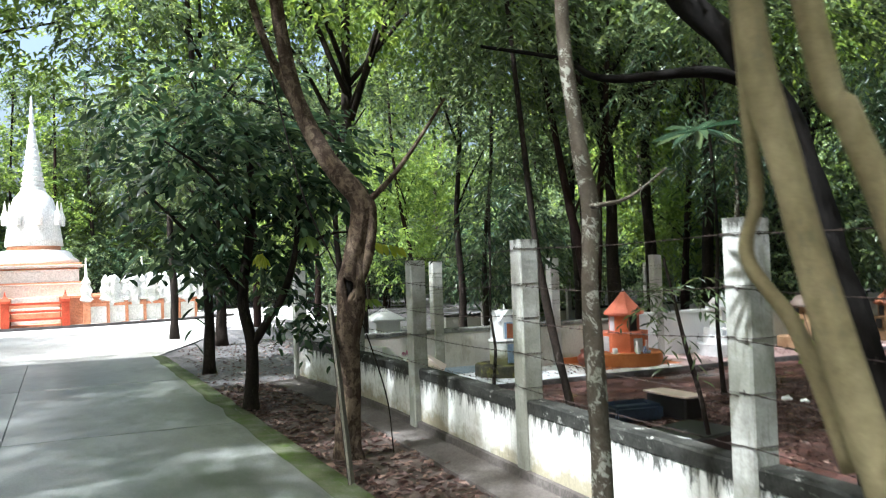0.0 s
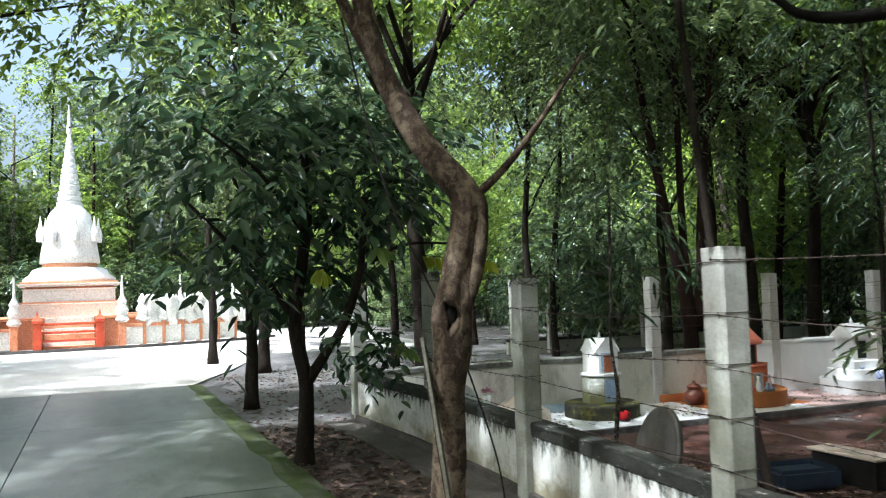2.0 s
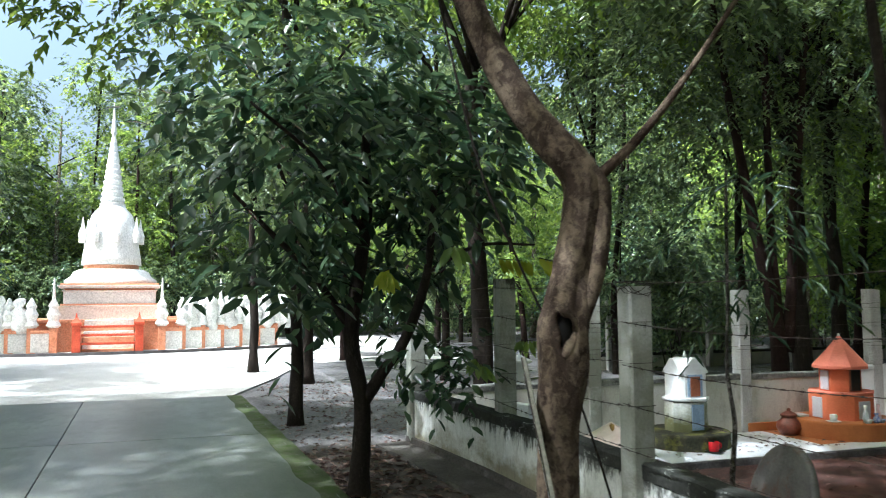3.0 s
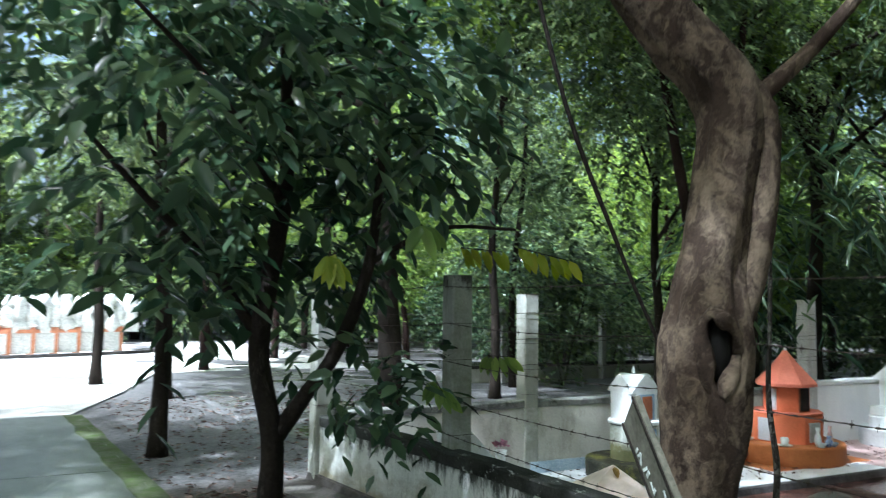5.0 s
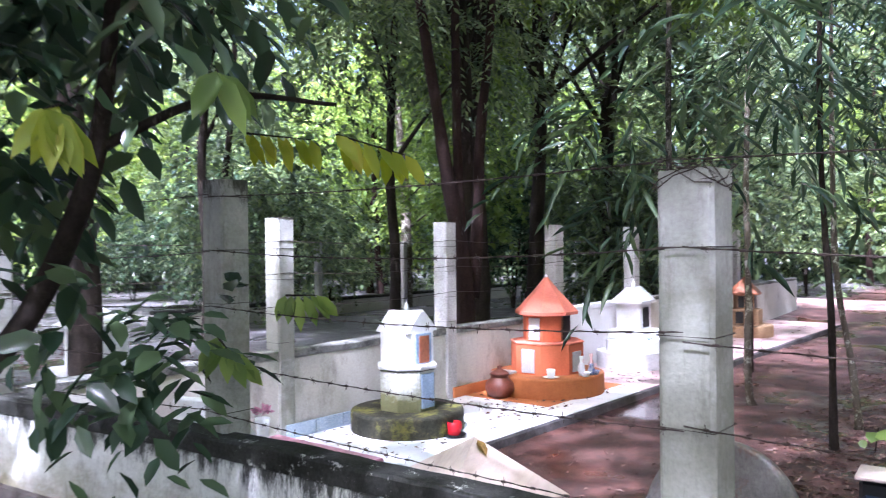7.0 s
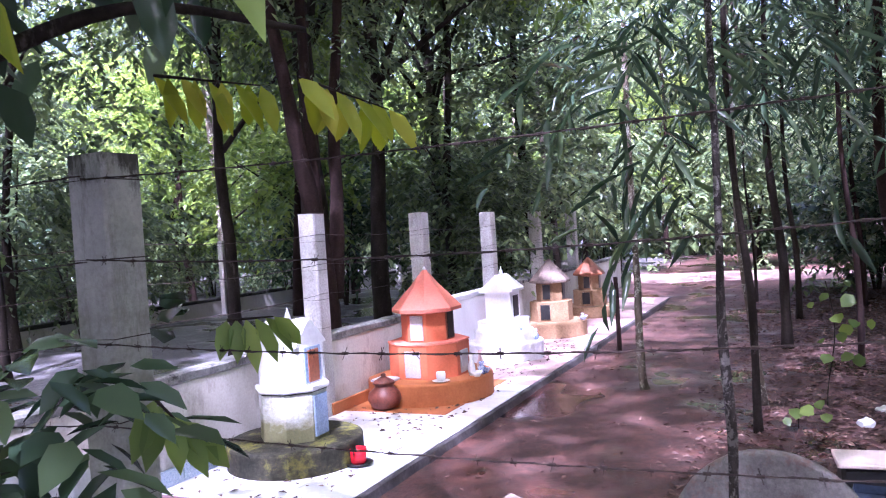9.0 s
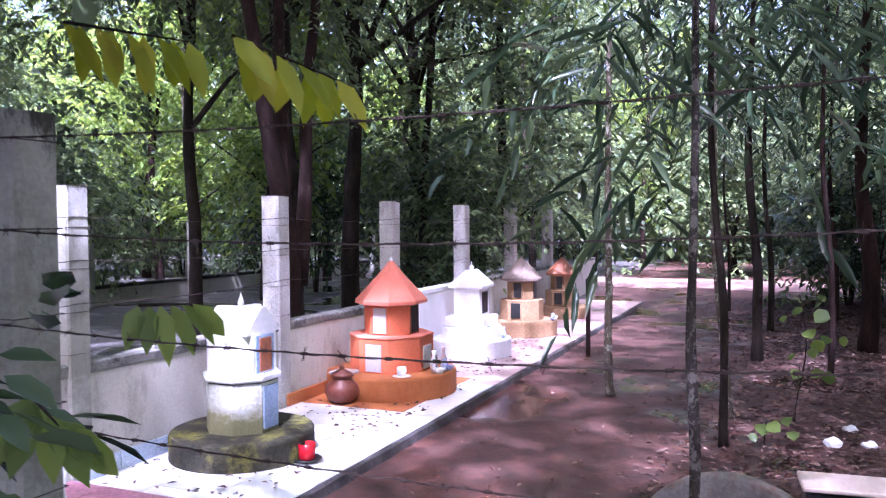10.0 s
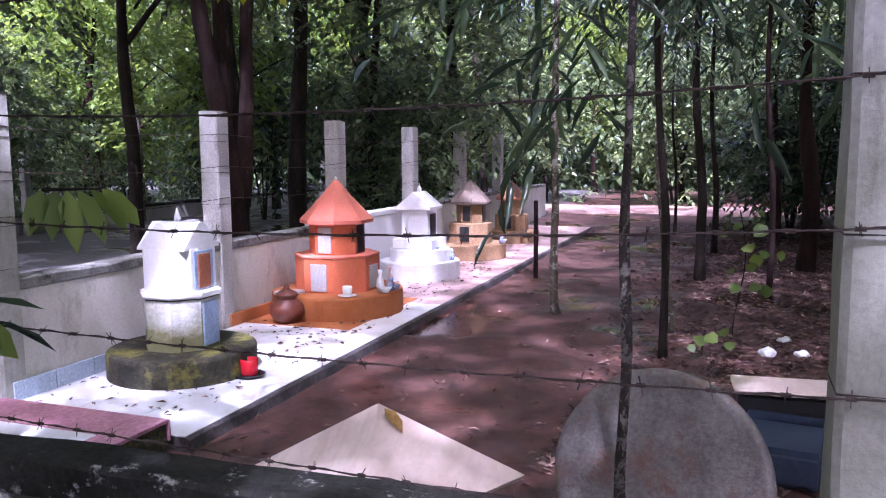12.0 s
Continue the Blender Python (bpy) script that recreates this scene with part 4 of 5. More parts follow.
def bin_and_slab():
    b = thing("plastic_crate", "dark blue plastic crate lying on the ground", "crate", (6.95, 8.83, YARD_Z + 0.01), -8)
    bm = box(-0.26, 0.30, -0.2, 0.2, 0, 0.17, 0.03, None, 2)
    bmesh.ops.delete(bm, geom=[f for f in bm.faces if f.normal.z > 0.9], context="FACES_ONLY")
    part("crate_body", bm, M["crate"], b)
    part("crate_panel", box(-0.24, 0.28, -0.18, 0.18, 0.10, 0.125, 0.01), M["crate"], b)
    s = thing("broken_slab", "broken white-topped slab lying over a dark pit edge", "slab", (7.42, 8.72, YARD_Z), 5)
    part("slab_body", box(-0.1, 0.14, -0.3, 0.3, 0, 0.24, 0.02), "blackplastic", s)
    part("slab_top", box(-0.12, 0.16, -0.34, 0.32, 0.24, 0.265, 0.006), "roofmarble", s)
    for x, y, r in ((9.12, 8.80, 0.06), (9.58, 8.66, 0.05), (9.16, 8.57, 0.05)):
        bm = bmesh.new()
        bmesh.ops.create_icosphere(bm, subdivisions=2, radius=r)
        for v in bm.verts:
            v.co *= 1 + 0.45 * noise.noise(v.co * 30)
            v.co.z *= 0.6
        o = part("crumpled_bag", bm, "whiteclean")
        o.location = (x, y, YARD_Z + r * 0.45)
        tagged(o, "crumpled white plastic bag on the leaf litter", "litter", "plastic litter")
    s = thing("yard_slab", "dark slab with a pale broken sheet on bare earth", "slab", (6.3, 7.3, YARD_Z), 12)
    part("slab_body", box(-0.55, 0.6, -0.3, 0.3, 0, 0.2, 0.02), "blackplastic", s)
    part("slab_top", box(-0.5, -0.1, -0.28, -0.1, 0.2, 0.212, 0.003), "whiteclean", s)
    for x, y, rz in ((5.5, 7.2, 30), (5.9, 6.6, 70), (6.6, 8.1, 10)):
        o = part("paper_scrap", box(-0.16, 0.16, -0.09, 0.09, 0, 0.006, 0.002), "whiteclean")
        o.matrix_basis = pose(x, y, YARD_Z + 0.02, 3, 5, rz)
        tagged(o, "white broken sheet lying on the earth", "litter", "sheets on the earth")


M["crate"] = surface("dark blue plastic", (0.018, 0.028, 0.05), (0.03, 0.045, 0.075), 5, 0.45, 40, 0.0008)
pyramid_tomb()
cement_disc()
slanted_grave()
house_grave(6.75, 16.5, 0.72, "small grey-white tomb with a pyramid roof")
bin_and_slab()


def sign_board():
    s = thing("tree_sign", "weathered grey-green board with white painted name leaning on a trunk", "sign")
    top, left = Vector((3.50, 8.045, 1.262)), Vector((3.565, 8.175, 1.185))
    down = Vector((-0.10, -0.75, -1.0)).normalized()
    wide = (left - top).normalized()
    wide = (wide - down * wide.dot(down)).normalized()
    nor = wide.cross(down).normalized()
    if nor.x > 0:
        nor = -nor
    m = Matrix((( *down, 0), (*wide, 0), (*nor, 0), (0, 0, 0, 1))).transposed()
    m.translation = top
    s.matrix_basis = m
    L, W = 1.58, 0.165
    part("board", box(0, L, 0, W, -0.02, 0.0, 0.003), "wood_sign", s)
    for y in (0.0, W - 0.012):
        part("edge_strip", box(0, L, y, y + 0.012, 0.0, 0.005, 0.001), "bark_dark", s, "dark edge strip")
    cu = bpy.data.curves.new("letters", "FONT")
    cu.body, cu.size, cu.extrude, cu.align_x = "PAPILIONA", 0.066, 0.0012, "LEFT"
    tmp = bpy.data.objects.new("letters", cu)
    me = bpy.data.meshes.new_from_object(tmp)
    me.materials.append(M["letter"])
    o = new("lettering", me)
    o.parent = s
    o.matrix_basis = Matrix.Translation((0.40, 0.146, 0.003)) @ Matrix.Diagonal((1, -1, 1, 1))
    rnd = random.Random(2)
    for x, end, y in ((0.10, 0.38, 0.12), (0.27, 0.85, 0.055)):
        while x < end:
            bm = box(-0.024, 0.024, -0.0045, 0.0045, 0.001, 0.003)
            bm.transform(Matrix.Translation((x, y + rnd.uniform(-0.008, 0.008), 0)) @ Matrix.Rotation(radians(rnd.choice((90, 78, 104, 60, 20))), 4, "Z") @ Matrix.Diagonal((rnd.uniform(0.4, 1.0), rnd.uniform(0.6, 1.3), 1, 1)))
            part("stroke", bm, "letter", s)
            x += rnd.uniform(0.012, 0.034)
    bpy.data.objects.remove(tmp)


sign_board()


# ---- pagoda across the plaza ----
M["chedi_white"] = surface("white pagoda plaster", (0.72, 0.71, 0.68), (0.82, 0.81, 0.78), 2, 0.7, 20, 0.004)
M["chedi_orange"] = surface("orange pagoda trim", (0.62, 0.25, 0.13), (0.72, 0.34, 0.21), 3, 0.6, 20, 0.003)
M["chedi_red"] = surface("red painted rail", (0.42, 0.06, 0.03), (0.52, 0.10, 0.05), 3, 0.6, 20, 0.003)


def pagoda():
    p = thing("pagoda", "tall white Buddhist pagoda with orange trim and bell-shaped spire", "pagoda", (-0.8, 34.6, 0.02), 4.7)
    q = math.sqrt(2)
    part("terrace", lathe([(2.35 * q, 0), (2.35 * q, 0.9), (2.45 * q, 0.92), (2.45 * q, 1.0), (0.1, 1.0)], 4, math.pi / 4), "chedi_orange", p, "orange terrace block")
    for k, (h, z0, z1, m) in enumerate(((1.55, 1.0, 1.45, "chedi_white"), (1.42, 1.5, 1.95, "chedi_white"), (1.55, 2.02, 2.12, "chedi_white"))):
        part("tier", lathe([(h * q, z0), (h * q, z1 - 0.05), (h * q * 1.03, z1 - 0.03), (h * q * 1.03, z1), (0.1, z1)], 4, math.pi / 4), m, p)
        part("tier_shadow_joint", lathe([(h * q * 0.97, z1), (h * q * 0.97, z1 + 0.06)], 4, math.pi / 4), "chedi_orange", p)
    part("moulding", lathe([(1.5, 2.14), (1.5, 2.3), (1.3, 2.45), (1.22, 2.6), (1.05, 2.68)], 24), "chedi_white", p, "", True)
    part("ring", lathe([(0.85, 2.66), (0.9, 2.7), (0.9, 2.82), (0.82, 2.86)], 24), "chedi_orange", p)
    part("bell", lathe([(0.98, 2.84), (0.95, 3.1), (0.86, 3.7), (0.78, 4.2), (0.66, 4.6), (0.45, 4.85), (0.42, 4.9)], 28), "chedi_white", p, "", True)
    for k in range(8):
        a = k * math.pi / 4 + 0.2
        part("corner_pinnacle", lathe([(0.12, 3.6), (0.14, 3.9), (0.06, 4.15), (0.01, 4.5)], 8, 0, None, 0.95 * math.cos(a), 0.95 * math.sin(a)), "chedi_white", p)
    prof = []
    for k in range(12):
        z = 4.88 + k * 0.2
        r = 0.42 - 0.028 * k
        prof += [(r, z), (r, z + 0.12), (r * 0.86, z + 0.14), (r * 0.86, z + 0.195)]
    part("ringed_spire", lathe(prof + [(0.05, 7.4), (0.09, 7.55), (0.01, 8.6)], 16), "chedi_white", p)
    # front steps with red rails
    for k in range(6):
        part("stair_step", box(-0.72, 0.72, -4.35 + k * 0.32, -4.03 + k * 0.32, 0.0, 0.165 * (k + 1), 0.01), "chedi_white" if k % 2 else "chedi_orange", p)
    for x in (-0.86, 0.86):
        part("stair_wall", box(x - 0.12, x + 0.12, -4.5, -2.3, 0, 0.62, 0.02), "chedi_orange", p)
        part("newel", lathe([(0.16, 0), (0.16, 0.85), (0.2, 0.88), (0.2, 0.95), (0.05, 1.1), (0.01, 1.25)], 4, math.pi / 4, None, x, -4.5), "chedi_red", p)
    for z in (0.3, 0.55, 0.8):
        part("gate_rail", box(-0.74, 0.74, -4.56, -4.5, z, z + 0.07, 0.01), "chedi_red", p, "red painted gate rail")
    return p


def balustrade():
    b = thing("balustrade", "white and orange balustrade with lotus pinnacles round the pagoda", "balustrade", (-0.8, 34.6, 0.02), 4.7)
    for sx in (-1, 1):
        for k in range(7):
            x = sx * (1.55 + k * 0.62)
            y = -3.3 + 0.18 * k
            part("pillar", box(x - 0.11, x + 0.11, y - 0.11, y + 0.11, 0, 0.78, 0.015), "chedi_orange", b)
            part("pinnacle", lathe([(0.13, 0.78), (0.22, 0.86), (0.14, 1.0), (0.2, 1.18), (0.12, 1.35), (0.15, 1.45), (0.05, 1.65), (0.02, 1.7 if k % 3 else 2.3)], 10, 0, None, x, y), "chedi_white", b)
            if k < 6:
                part("panel", box(min(x, x + sx * 0.62), max(x, x + sx * 0.62), y + 0.02, y + 0.16, 0.05, 0.62, 0.01), "chedi_white", b)
                part("top_rail", box(min(x, x + sx * 0.62), max(x, x + sx * 0.62), y - 0.03, y + 0.2, 0.62, 0.72, 0.01), "chedi_orange", b)
            # crouching lion figures are plain rounded shapes
            if k > 0:
                g = 0.25 * noise.noise(Vector((k * 1.7, sx, 0)))
                fig = lathe([(0.2, 0.62), (0.27, 0.85), (0.2, 1.1 + g), (0.24, 1.3 + g), (0.14, 1.48 + g), (0.17, 1.6 + g), (0.12, 1.72 + g), (0.03, 1.76 + g)], 12, 0, None, x + sx * 0.3, y + 0.1)
                for v in fig.verts:
                    v.co += Vector((noise.noise(v.co * 4.1), noise.noise(v.co * 3.7 + Vector((9, 0, 0))), 0.0)) * 0.2
                part("figure", fig, "chedi_white", b, "", True)
    k = thing("kerb", "low dark kerb curving round the pagoda court", "kerb", (-0.8, 34.6, 0.02), 4.7, kind="structure")
    bm = bmesh.new()
    rows = []
    for i in range(41):
        a = radians(215 + 110 * i / 40)
        rows.append([bm.verts.new((r * 1.6 * math.cos(a), r * math.sin(a) + 0.4, z)) for r, z in ((5.1, 0), (5.1, 0.09), (4.95, 0.09), (4.95, 0))])
    for p, r in zip(rows, rows[1:]):
        for j in range(3):
            bm.faces.new((p[j], r[j], r[j + 1], p[j + 1]))
    part("kerb_run", bm, "edge", k)


pagoda()
balustrade()

def cement_chunk(x, y, z, seed):
    bm = bmesh.new()
    bmesh.ops.create_icosphere(bm, subdivisions=2, radius=1)
    for v in bm.verts:
        v.co *= 1 + 0.35 * noise.noise(v.co * 1.4 + Vector((seed, 0, 0)))
        v.co = Vector((v.co.x * 0.15, v.co.y * 0.10, v.co.z * 0.06))
    bm.transform(Matrix.Rotation(seed, 4, "Z"))
    o = part("cement_chunk", bm, "greybase")
    o.location = (x, y, z + 0.04)
    tagged(o, "broken chunk of grey cement lying by the tomb", "rubble", "cement rubble")


cement_chunk(5.05, 10.62, YARD_Z, 0.6)
cement_chunk(5.30, 10.86, YARD_Z, 2.1)


# ---- trees ----
def tree_thing(label, at, group="", name="tree"):
    return thing(name, label, "tree", at, 0, group)


def fork_tree():
    """The crooked tree beside the road, with a hollow and a fork."""
    o = Vector((3.67, 8.09, 0))
    t = tree_thing("crooked brown tree with a knot hole and patchy bark", (3.64, 8.02, 0))

    def rel(pts):
        return [Vector(p) - o for p in pts]
    way = rel([(3.68, 8.13, -0.05), (3.675, 8.11, 0.12), (3.67, 8.07, 0.5), (3.675, 8.04, 0.95), (3.70, 8.03, 1.2), (3.705, 8.03, 1.41), (3.74, 8.035, 1.6), (3.79, 8.03, 1.85), (3.80, 8.02, 2.08), (3.69, 8.09, 2.27), (3.58, 8.16, 2.45), (3.45, 8.24, 2.72), (3.34, 8.30, 3.05), (3.28, 8.34, 3.4), (3.2, 8.36, 4.0), (3.1, 8.4, 5.0)])
    wide = [0.145, 0.112, 0.098, 0.095, 0.112, 0.12, 0.096, 0.084, 0.092, 0.088, 0.078, 0.072, 0.066, 0.06, 0.05, 0.03]
    path = smooth_path(way, 9)
    radii = [float(np.interp(k / 9, range(len(wide)), wide)) for k in range(len(path))]
    bm = tube(path, radii, 40, 0.22)
    # hollow: push a hole into the side facing the road, with a swollen rim
    hole = Vector((3.655, 7.925, 1.39)) - o
    for v in bm.verts:
        d = v.co - hole
        q = math.sqrt((d.x / 0.05) ** 2 + (d.y / 0.07) ** 2 + (d.z / 0.095) ** 2)
        c = Vector((3.705 - o.x, 8.03 - o.y, v.co.z))
        if q < 1:
            v.co = v.co.lerp(c, 0.75 * (1 - q) ** 0.4)
        elif q < 2.0:
            v.co += (v.co - c).normalized() * 0.02 * (2.0 - q) * max(0, -(d.y) / 0.1 + 0.6)
    part("trunk", bm, "bark", t, "", True)
    ring = []
    for k in range(17):
        a = 2 * math.pi * k / 16
        w = 1 + 0.18 * math.sin(3 * a + 1)
        ring.append(Vector((3.652, 7.92, 1.385)) - o + Vector((0.9, -0.43, 0)) * 0.047 * w * math.cos(a) + Vector((0, 0, 0.10 * w * math.sin(a))) + Vector((0.43, 0.9, 0)) * (0.02 * abs(math.cos(a))))
    part("knot_rim", tube(ring, [0.020 + 0.006 * math.sin(5 * k) for k in range(17)], 10, 0.35), "bark", t, "swollen bark rim round the hollow", True)
    # near-black plug inside the hole, its colour stands in for shade
    hol = part("hollow_shade", lathe([(0.004, -0.085), (0.026, -0.06), (0.038, 0), (0.028, 0.055), (0.004, 0.085)], 16), "bark_black", t, "near-black plug painted as the shade inside the knot hole", True)
    hol.location = Vector((3.672, 7.955, 1.385)) - o
    part("side_stem", tube(smooth_path(rel([(3.775, 7.98, 1.42), (3.835, 7.965, 1.62), (3.875, 7.965, 1.85), (3.875, 7.97, 2.02), (3.83, 8.0, 2.12)]), 5), [0.03, 0.033, 0.036, 0.037, 0.038, 0.038, 0.038, 0.039, 0.039, 0.04, 0.04, 0.04, 0.04, 0.042, 0.045, 0.047, 0.05, 0.052, 0.055, 0.055, 0.05], 12, 0.18), "bark", t, "", True)
    part("limb", limb(rel([(3.40, 8.27, 2.85), (3.28, 8.33, 3.1), (3.12, 8.4, 3.5), (2.85, 8.5, 4.6)]), 0.05, 0.025, 5, 10), "bark", t, "", True)
    part("limb", limb(rel([(3.85, 7.98, 2.08), (4.02, 7.90, 2.25), (4.2, 7.8, 2.5), (4.45, 7.7, 2.9)]), 0.028, 0.012, 5, 8), "bark", t, "", True)
    # vines hanging beside the trunk
    part("vine", limb(rel([(3.15, 8.30, 3.2), (3.38, 8.27, 2.2), (3.60, 8.24, 1.65), (3.80, 8.2, 1.2), (4.0, 8.12, 0.5), (4.05, 8.1, 0.0)]), 0.007, 0.006, 6, 5), "bark_dark", t, "thin hanging vine", True)
    # long upper limbs and wide crown also serve to shade the yard
    part("limb", limb(rel([(3.12, 8.4, 4.8), (3.9, 8.7, 5.4), (5.0, 9.4, 6.0), (6.0, 10.3, 6.3)]), 0.04, 0.012, 5, 8), "bark", t, "", True)
    part("limb", limb(rel([(3.12, 8.4, 4.9), (2.4, 9.2, 5.5), (2.0, 10.4, 6.1)]), 0.035, 0.012, 5, 8), "bark", t, "", True)
    blobs = [(-0.4, 0.2, 5.6, 1.1), (-1.4, -0.5, 5.8, 1.0), (1.0, -0.6, 5.6, 1.0), (-0.5, 1.1, 6.2, 1.2), (1.2, 1.0, 6.2, 1.2), (2.4, 2.0, 6.3, 1.2), (-1.5, 2.3, 6.2, 1.1), (0.6, 2.6, 6.5, 1.2), (2.3, 0.0, 6.0, 1.0), (-2.3, 0.8, 6.1, 1.0), (0.2, -1.6, 6.0, 1.0), (3.2, 0.9, 6.4, 0.9), (1.7, 3.4, 6.4, 1.0)]
    leaf_part("crown", crown_mesh("crown", 11, blobs, 1500, 9, 0.48, 0.15, 0.07), "leaf_light", t)


def broadleaf(name, label, at, stems, blobs, seed, twigs, material="leaf_blue", ll=0.17, lw=0.075, bark="bark_dark", twig_len=0.4, leaflets=9, rich=True, r0=0.06, droop=0.45, group=""):
    t = tree_thing(label, at, group, name)
    for k, (pts, a, b) in enumerate(stems):
        part("trunk" if k == 0 else "limb", limb(pts, a, b, 5, 12 if k == 0 else 8, 0.25, None, 0.03 if k == 0 else 0, seed + k), bark, t, "", True)
    leaf_part("crown", crown_mesh("crown", seed, blobs, twigs, leaflets, twig_len, ll, lw, droop, rich), material, t)
    return t


def big_leaf_tree():
    o = (3.30, 10.95, 0)
    stems = [
        ([(0, 0, -0.05), (0.02, 0.0, 0.35), (0.03, 0, 0.75), (-0.05, 0.03, 1.2), (0.0, 0.0, 1.7), (0.08, -0.02, 2.3), (0.05, 0.0, 3.2)], 0.085, 0.035),
        ([(0.02, 0, 0.68), (0.18, -0.08, 0.95), (0.36, -0.17, 1.25), (0.5, -0.3, 1.75), (0.55, -0.35, 2.4)], 0.055, 0.025),
        ([(-0.05, 0.03, 1.3), (-0.35, 0.1, 1.75), (-0.7, 0.1, 2.1), (-1.1, 0.0, 2.5)], 0.035, 0.012),
        ([(0.05, -0.02, 2.1), (-0.4, -0.4, 2.6), (-0.9, -0.8, 2.9)], 0.028, 0.01),
        ([(0.5, -0.3, 1.75), (0.85, -0.5, 1.95), (1.25, -0.7, 1.95)], 0.02, 0.008),
    ]
    blobs = [(-0.6, 0.0, 2.4, 0.58), (0.1, -0.1, 2.75, 0.65), (0.65, -0.35, 2.8, 0.55), (0.9, 0.1, 2.7, 0.4), (-0.2, 0.4, 1.9, 0.45), (-0.5, -0.6, 2.9, 0.5), (0.1, 0.3, 3.5, 0.8), (-0.9, 0.5, 3.4, 0.8), (-0.6, 0.2, 1.75, 0.35), (0.15, 0.25, 2.0, 0.45), (0.5, 0.45, 2.0, 0.4), (0.5, -0.3, 2.35, 0.34), (0.8, 0.4, 2.9, 0.7), (0.3, 0.55, 1.5, 0.35)]
    t = broadleaf("tree", "small dark-leaved tree with a forked trunk beside the wall", o, stems, blobs, 21, 560, ll=0.185, lw=0.10, leaflets=6, twig_len=0.36)
    leaf_part("low_foliage", crown_mesh("low_foliage", 23, [(0.80, -0.44, 1.14, 0.14), (0.74, -0.40, 0.98, 0.15), (0.6, -0.42, 1.05, 0.18), (0.4, -0.45, 1.15, 0.18)], 27, 6, 0.22, 0.13, 0.08, 0.5, True), "leaf_blue", t, "lower leaves hanging over the wall")
    # young yellow-green sprays
    rng = np.random.default_rng(3)
    for k, (x, y, z, dx, dy, dz, m, n, s) in enumerate(((3.30, 9.85, 1.74, -0.05, -0.03, -0.02, "leaf_yellow", 9, 0.17), (4.62, 10.33, 1.85, 0.28, -0.12, -0.07, "leaf_yellow", 11, 0.17), (4.39, 10.62, 1.86, 0.17, -0.21, -0.03, "leaf_yellow", 9, 0.15), (3.76, 9.89, 1.90, 0.02, 0.02, 0.0, "leaf_light", 5, 0.19), (4.12, 10.42, 1.08, 0.02, -0.05, -0.06, "leaf_light", 6, 0.17), (4.56, 10.58, 1.2, 0.08, -0.1, 0.0, "leaf_light", 6, 0.15))):
        f = np.array([[x - o[0], y - o[1], z]])
        base = f + np.linspace(0, 1, n)[:, None] * np.array([[dx, dy, dz]])
        ang = np.linspace(-1.3, 1.3, n) + rng.normal(0, 0.2, n)
        along = np.stack([np.sin(ang) * 0.8 + 0.1, -np.abs(np.cos(ang)) * 0.35 - 0.1, -0.75 - 0.25 * np.cos(ang)], 1)
        if abs(dx) > 0.15:
            along = np.stack([np.full(n, 0.35), np.where(np.arange(n) % 2, 0.3, -0.3), np.full(n, -0.85)], 1) + rng.normal(0, 0.1, (n, 3))
        nor = np.tile(np.array([[-0.5, -0.7, 0.5]]), (n, 1)) + rng.normal(0, 0.15, (n, 3))
        leaf_part("young_spray", leaf_mesh("young_spray", base, along, nor, s * rng.uniform(0.8, 1.1, n), s * 0.48, True), m, t, "young yellow-green leaves" if m == "leaf_yellow" else "fresh green leaves")
        part("twig", tube([tuple(f[0]), tuple(f[0] + np.array([dx, dy, dz])), ], [0.005, 0.002], 5), "bark_dark", t)


fork_tree()
big_leaf_tree()


def pole_trees():
    for k, (x, y, r, h, seed, bark) in enumerate(((3.25, 14.75, 0.085, 7.5, 31, "bark_dark"), (4.05, 19.8, 0.125, 9.0, 33, "bark_dark"), (3.24, 22.35, 0.11, 9.0, 35, "bark_dark"), (6.6, 19.2, 0.09, 8.0, 36, "bark_dark"), (8.9, 17.6, 0.09, 8.5, 37, "bark_dark"), (10.6, 15.6, 0.09, 8.0, 38, "bark_dark"))):
        rnd = random.Random(seed)
        top = (rnd.uniform(-0.3, 0.3), rnd.uniform(-0.3, 0.3), h)
        stems = [([(0, 0, -0.05), (0.02, 0, 1.2), (-0.04, 0.03, 2.6), (top[0] * 0.4, top[1] * 0.4, 4.5), top], r, r * 0.35)]
        blobs = []
        for i in range(9):
            a = rnd.uniform(0, 6.28)
            z = rnd.uniform(0.42, 1.0) * h
            q = rnd.uniform(0.6, 1.5 if k == 0 else 2.0)
            blobs.append((q * math.cos(a), q * math.sin(a), z, rnd.uniform(0.7, 1.1)))
            if i < 5:
                stems.append(([(0, 0, z - 1.1), (0.5 * q * math.cos(a), 0.5 * q * math.sin(a), z - 0.5), (q * math.cos(a), q * math.sin(a), z)], r * 0.4, 0.012))
        broadleaf("tree", "slim dark-trunked tree on the gravel beside the road", (x, y, 0), stems, blobs, seed, 700, "leaf", 0.13, 0.055, bark, 0.45, 11, False, group="slim road trees")


pole_trees()


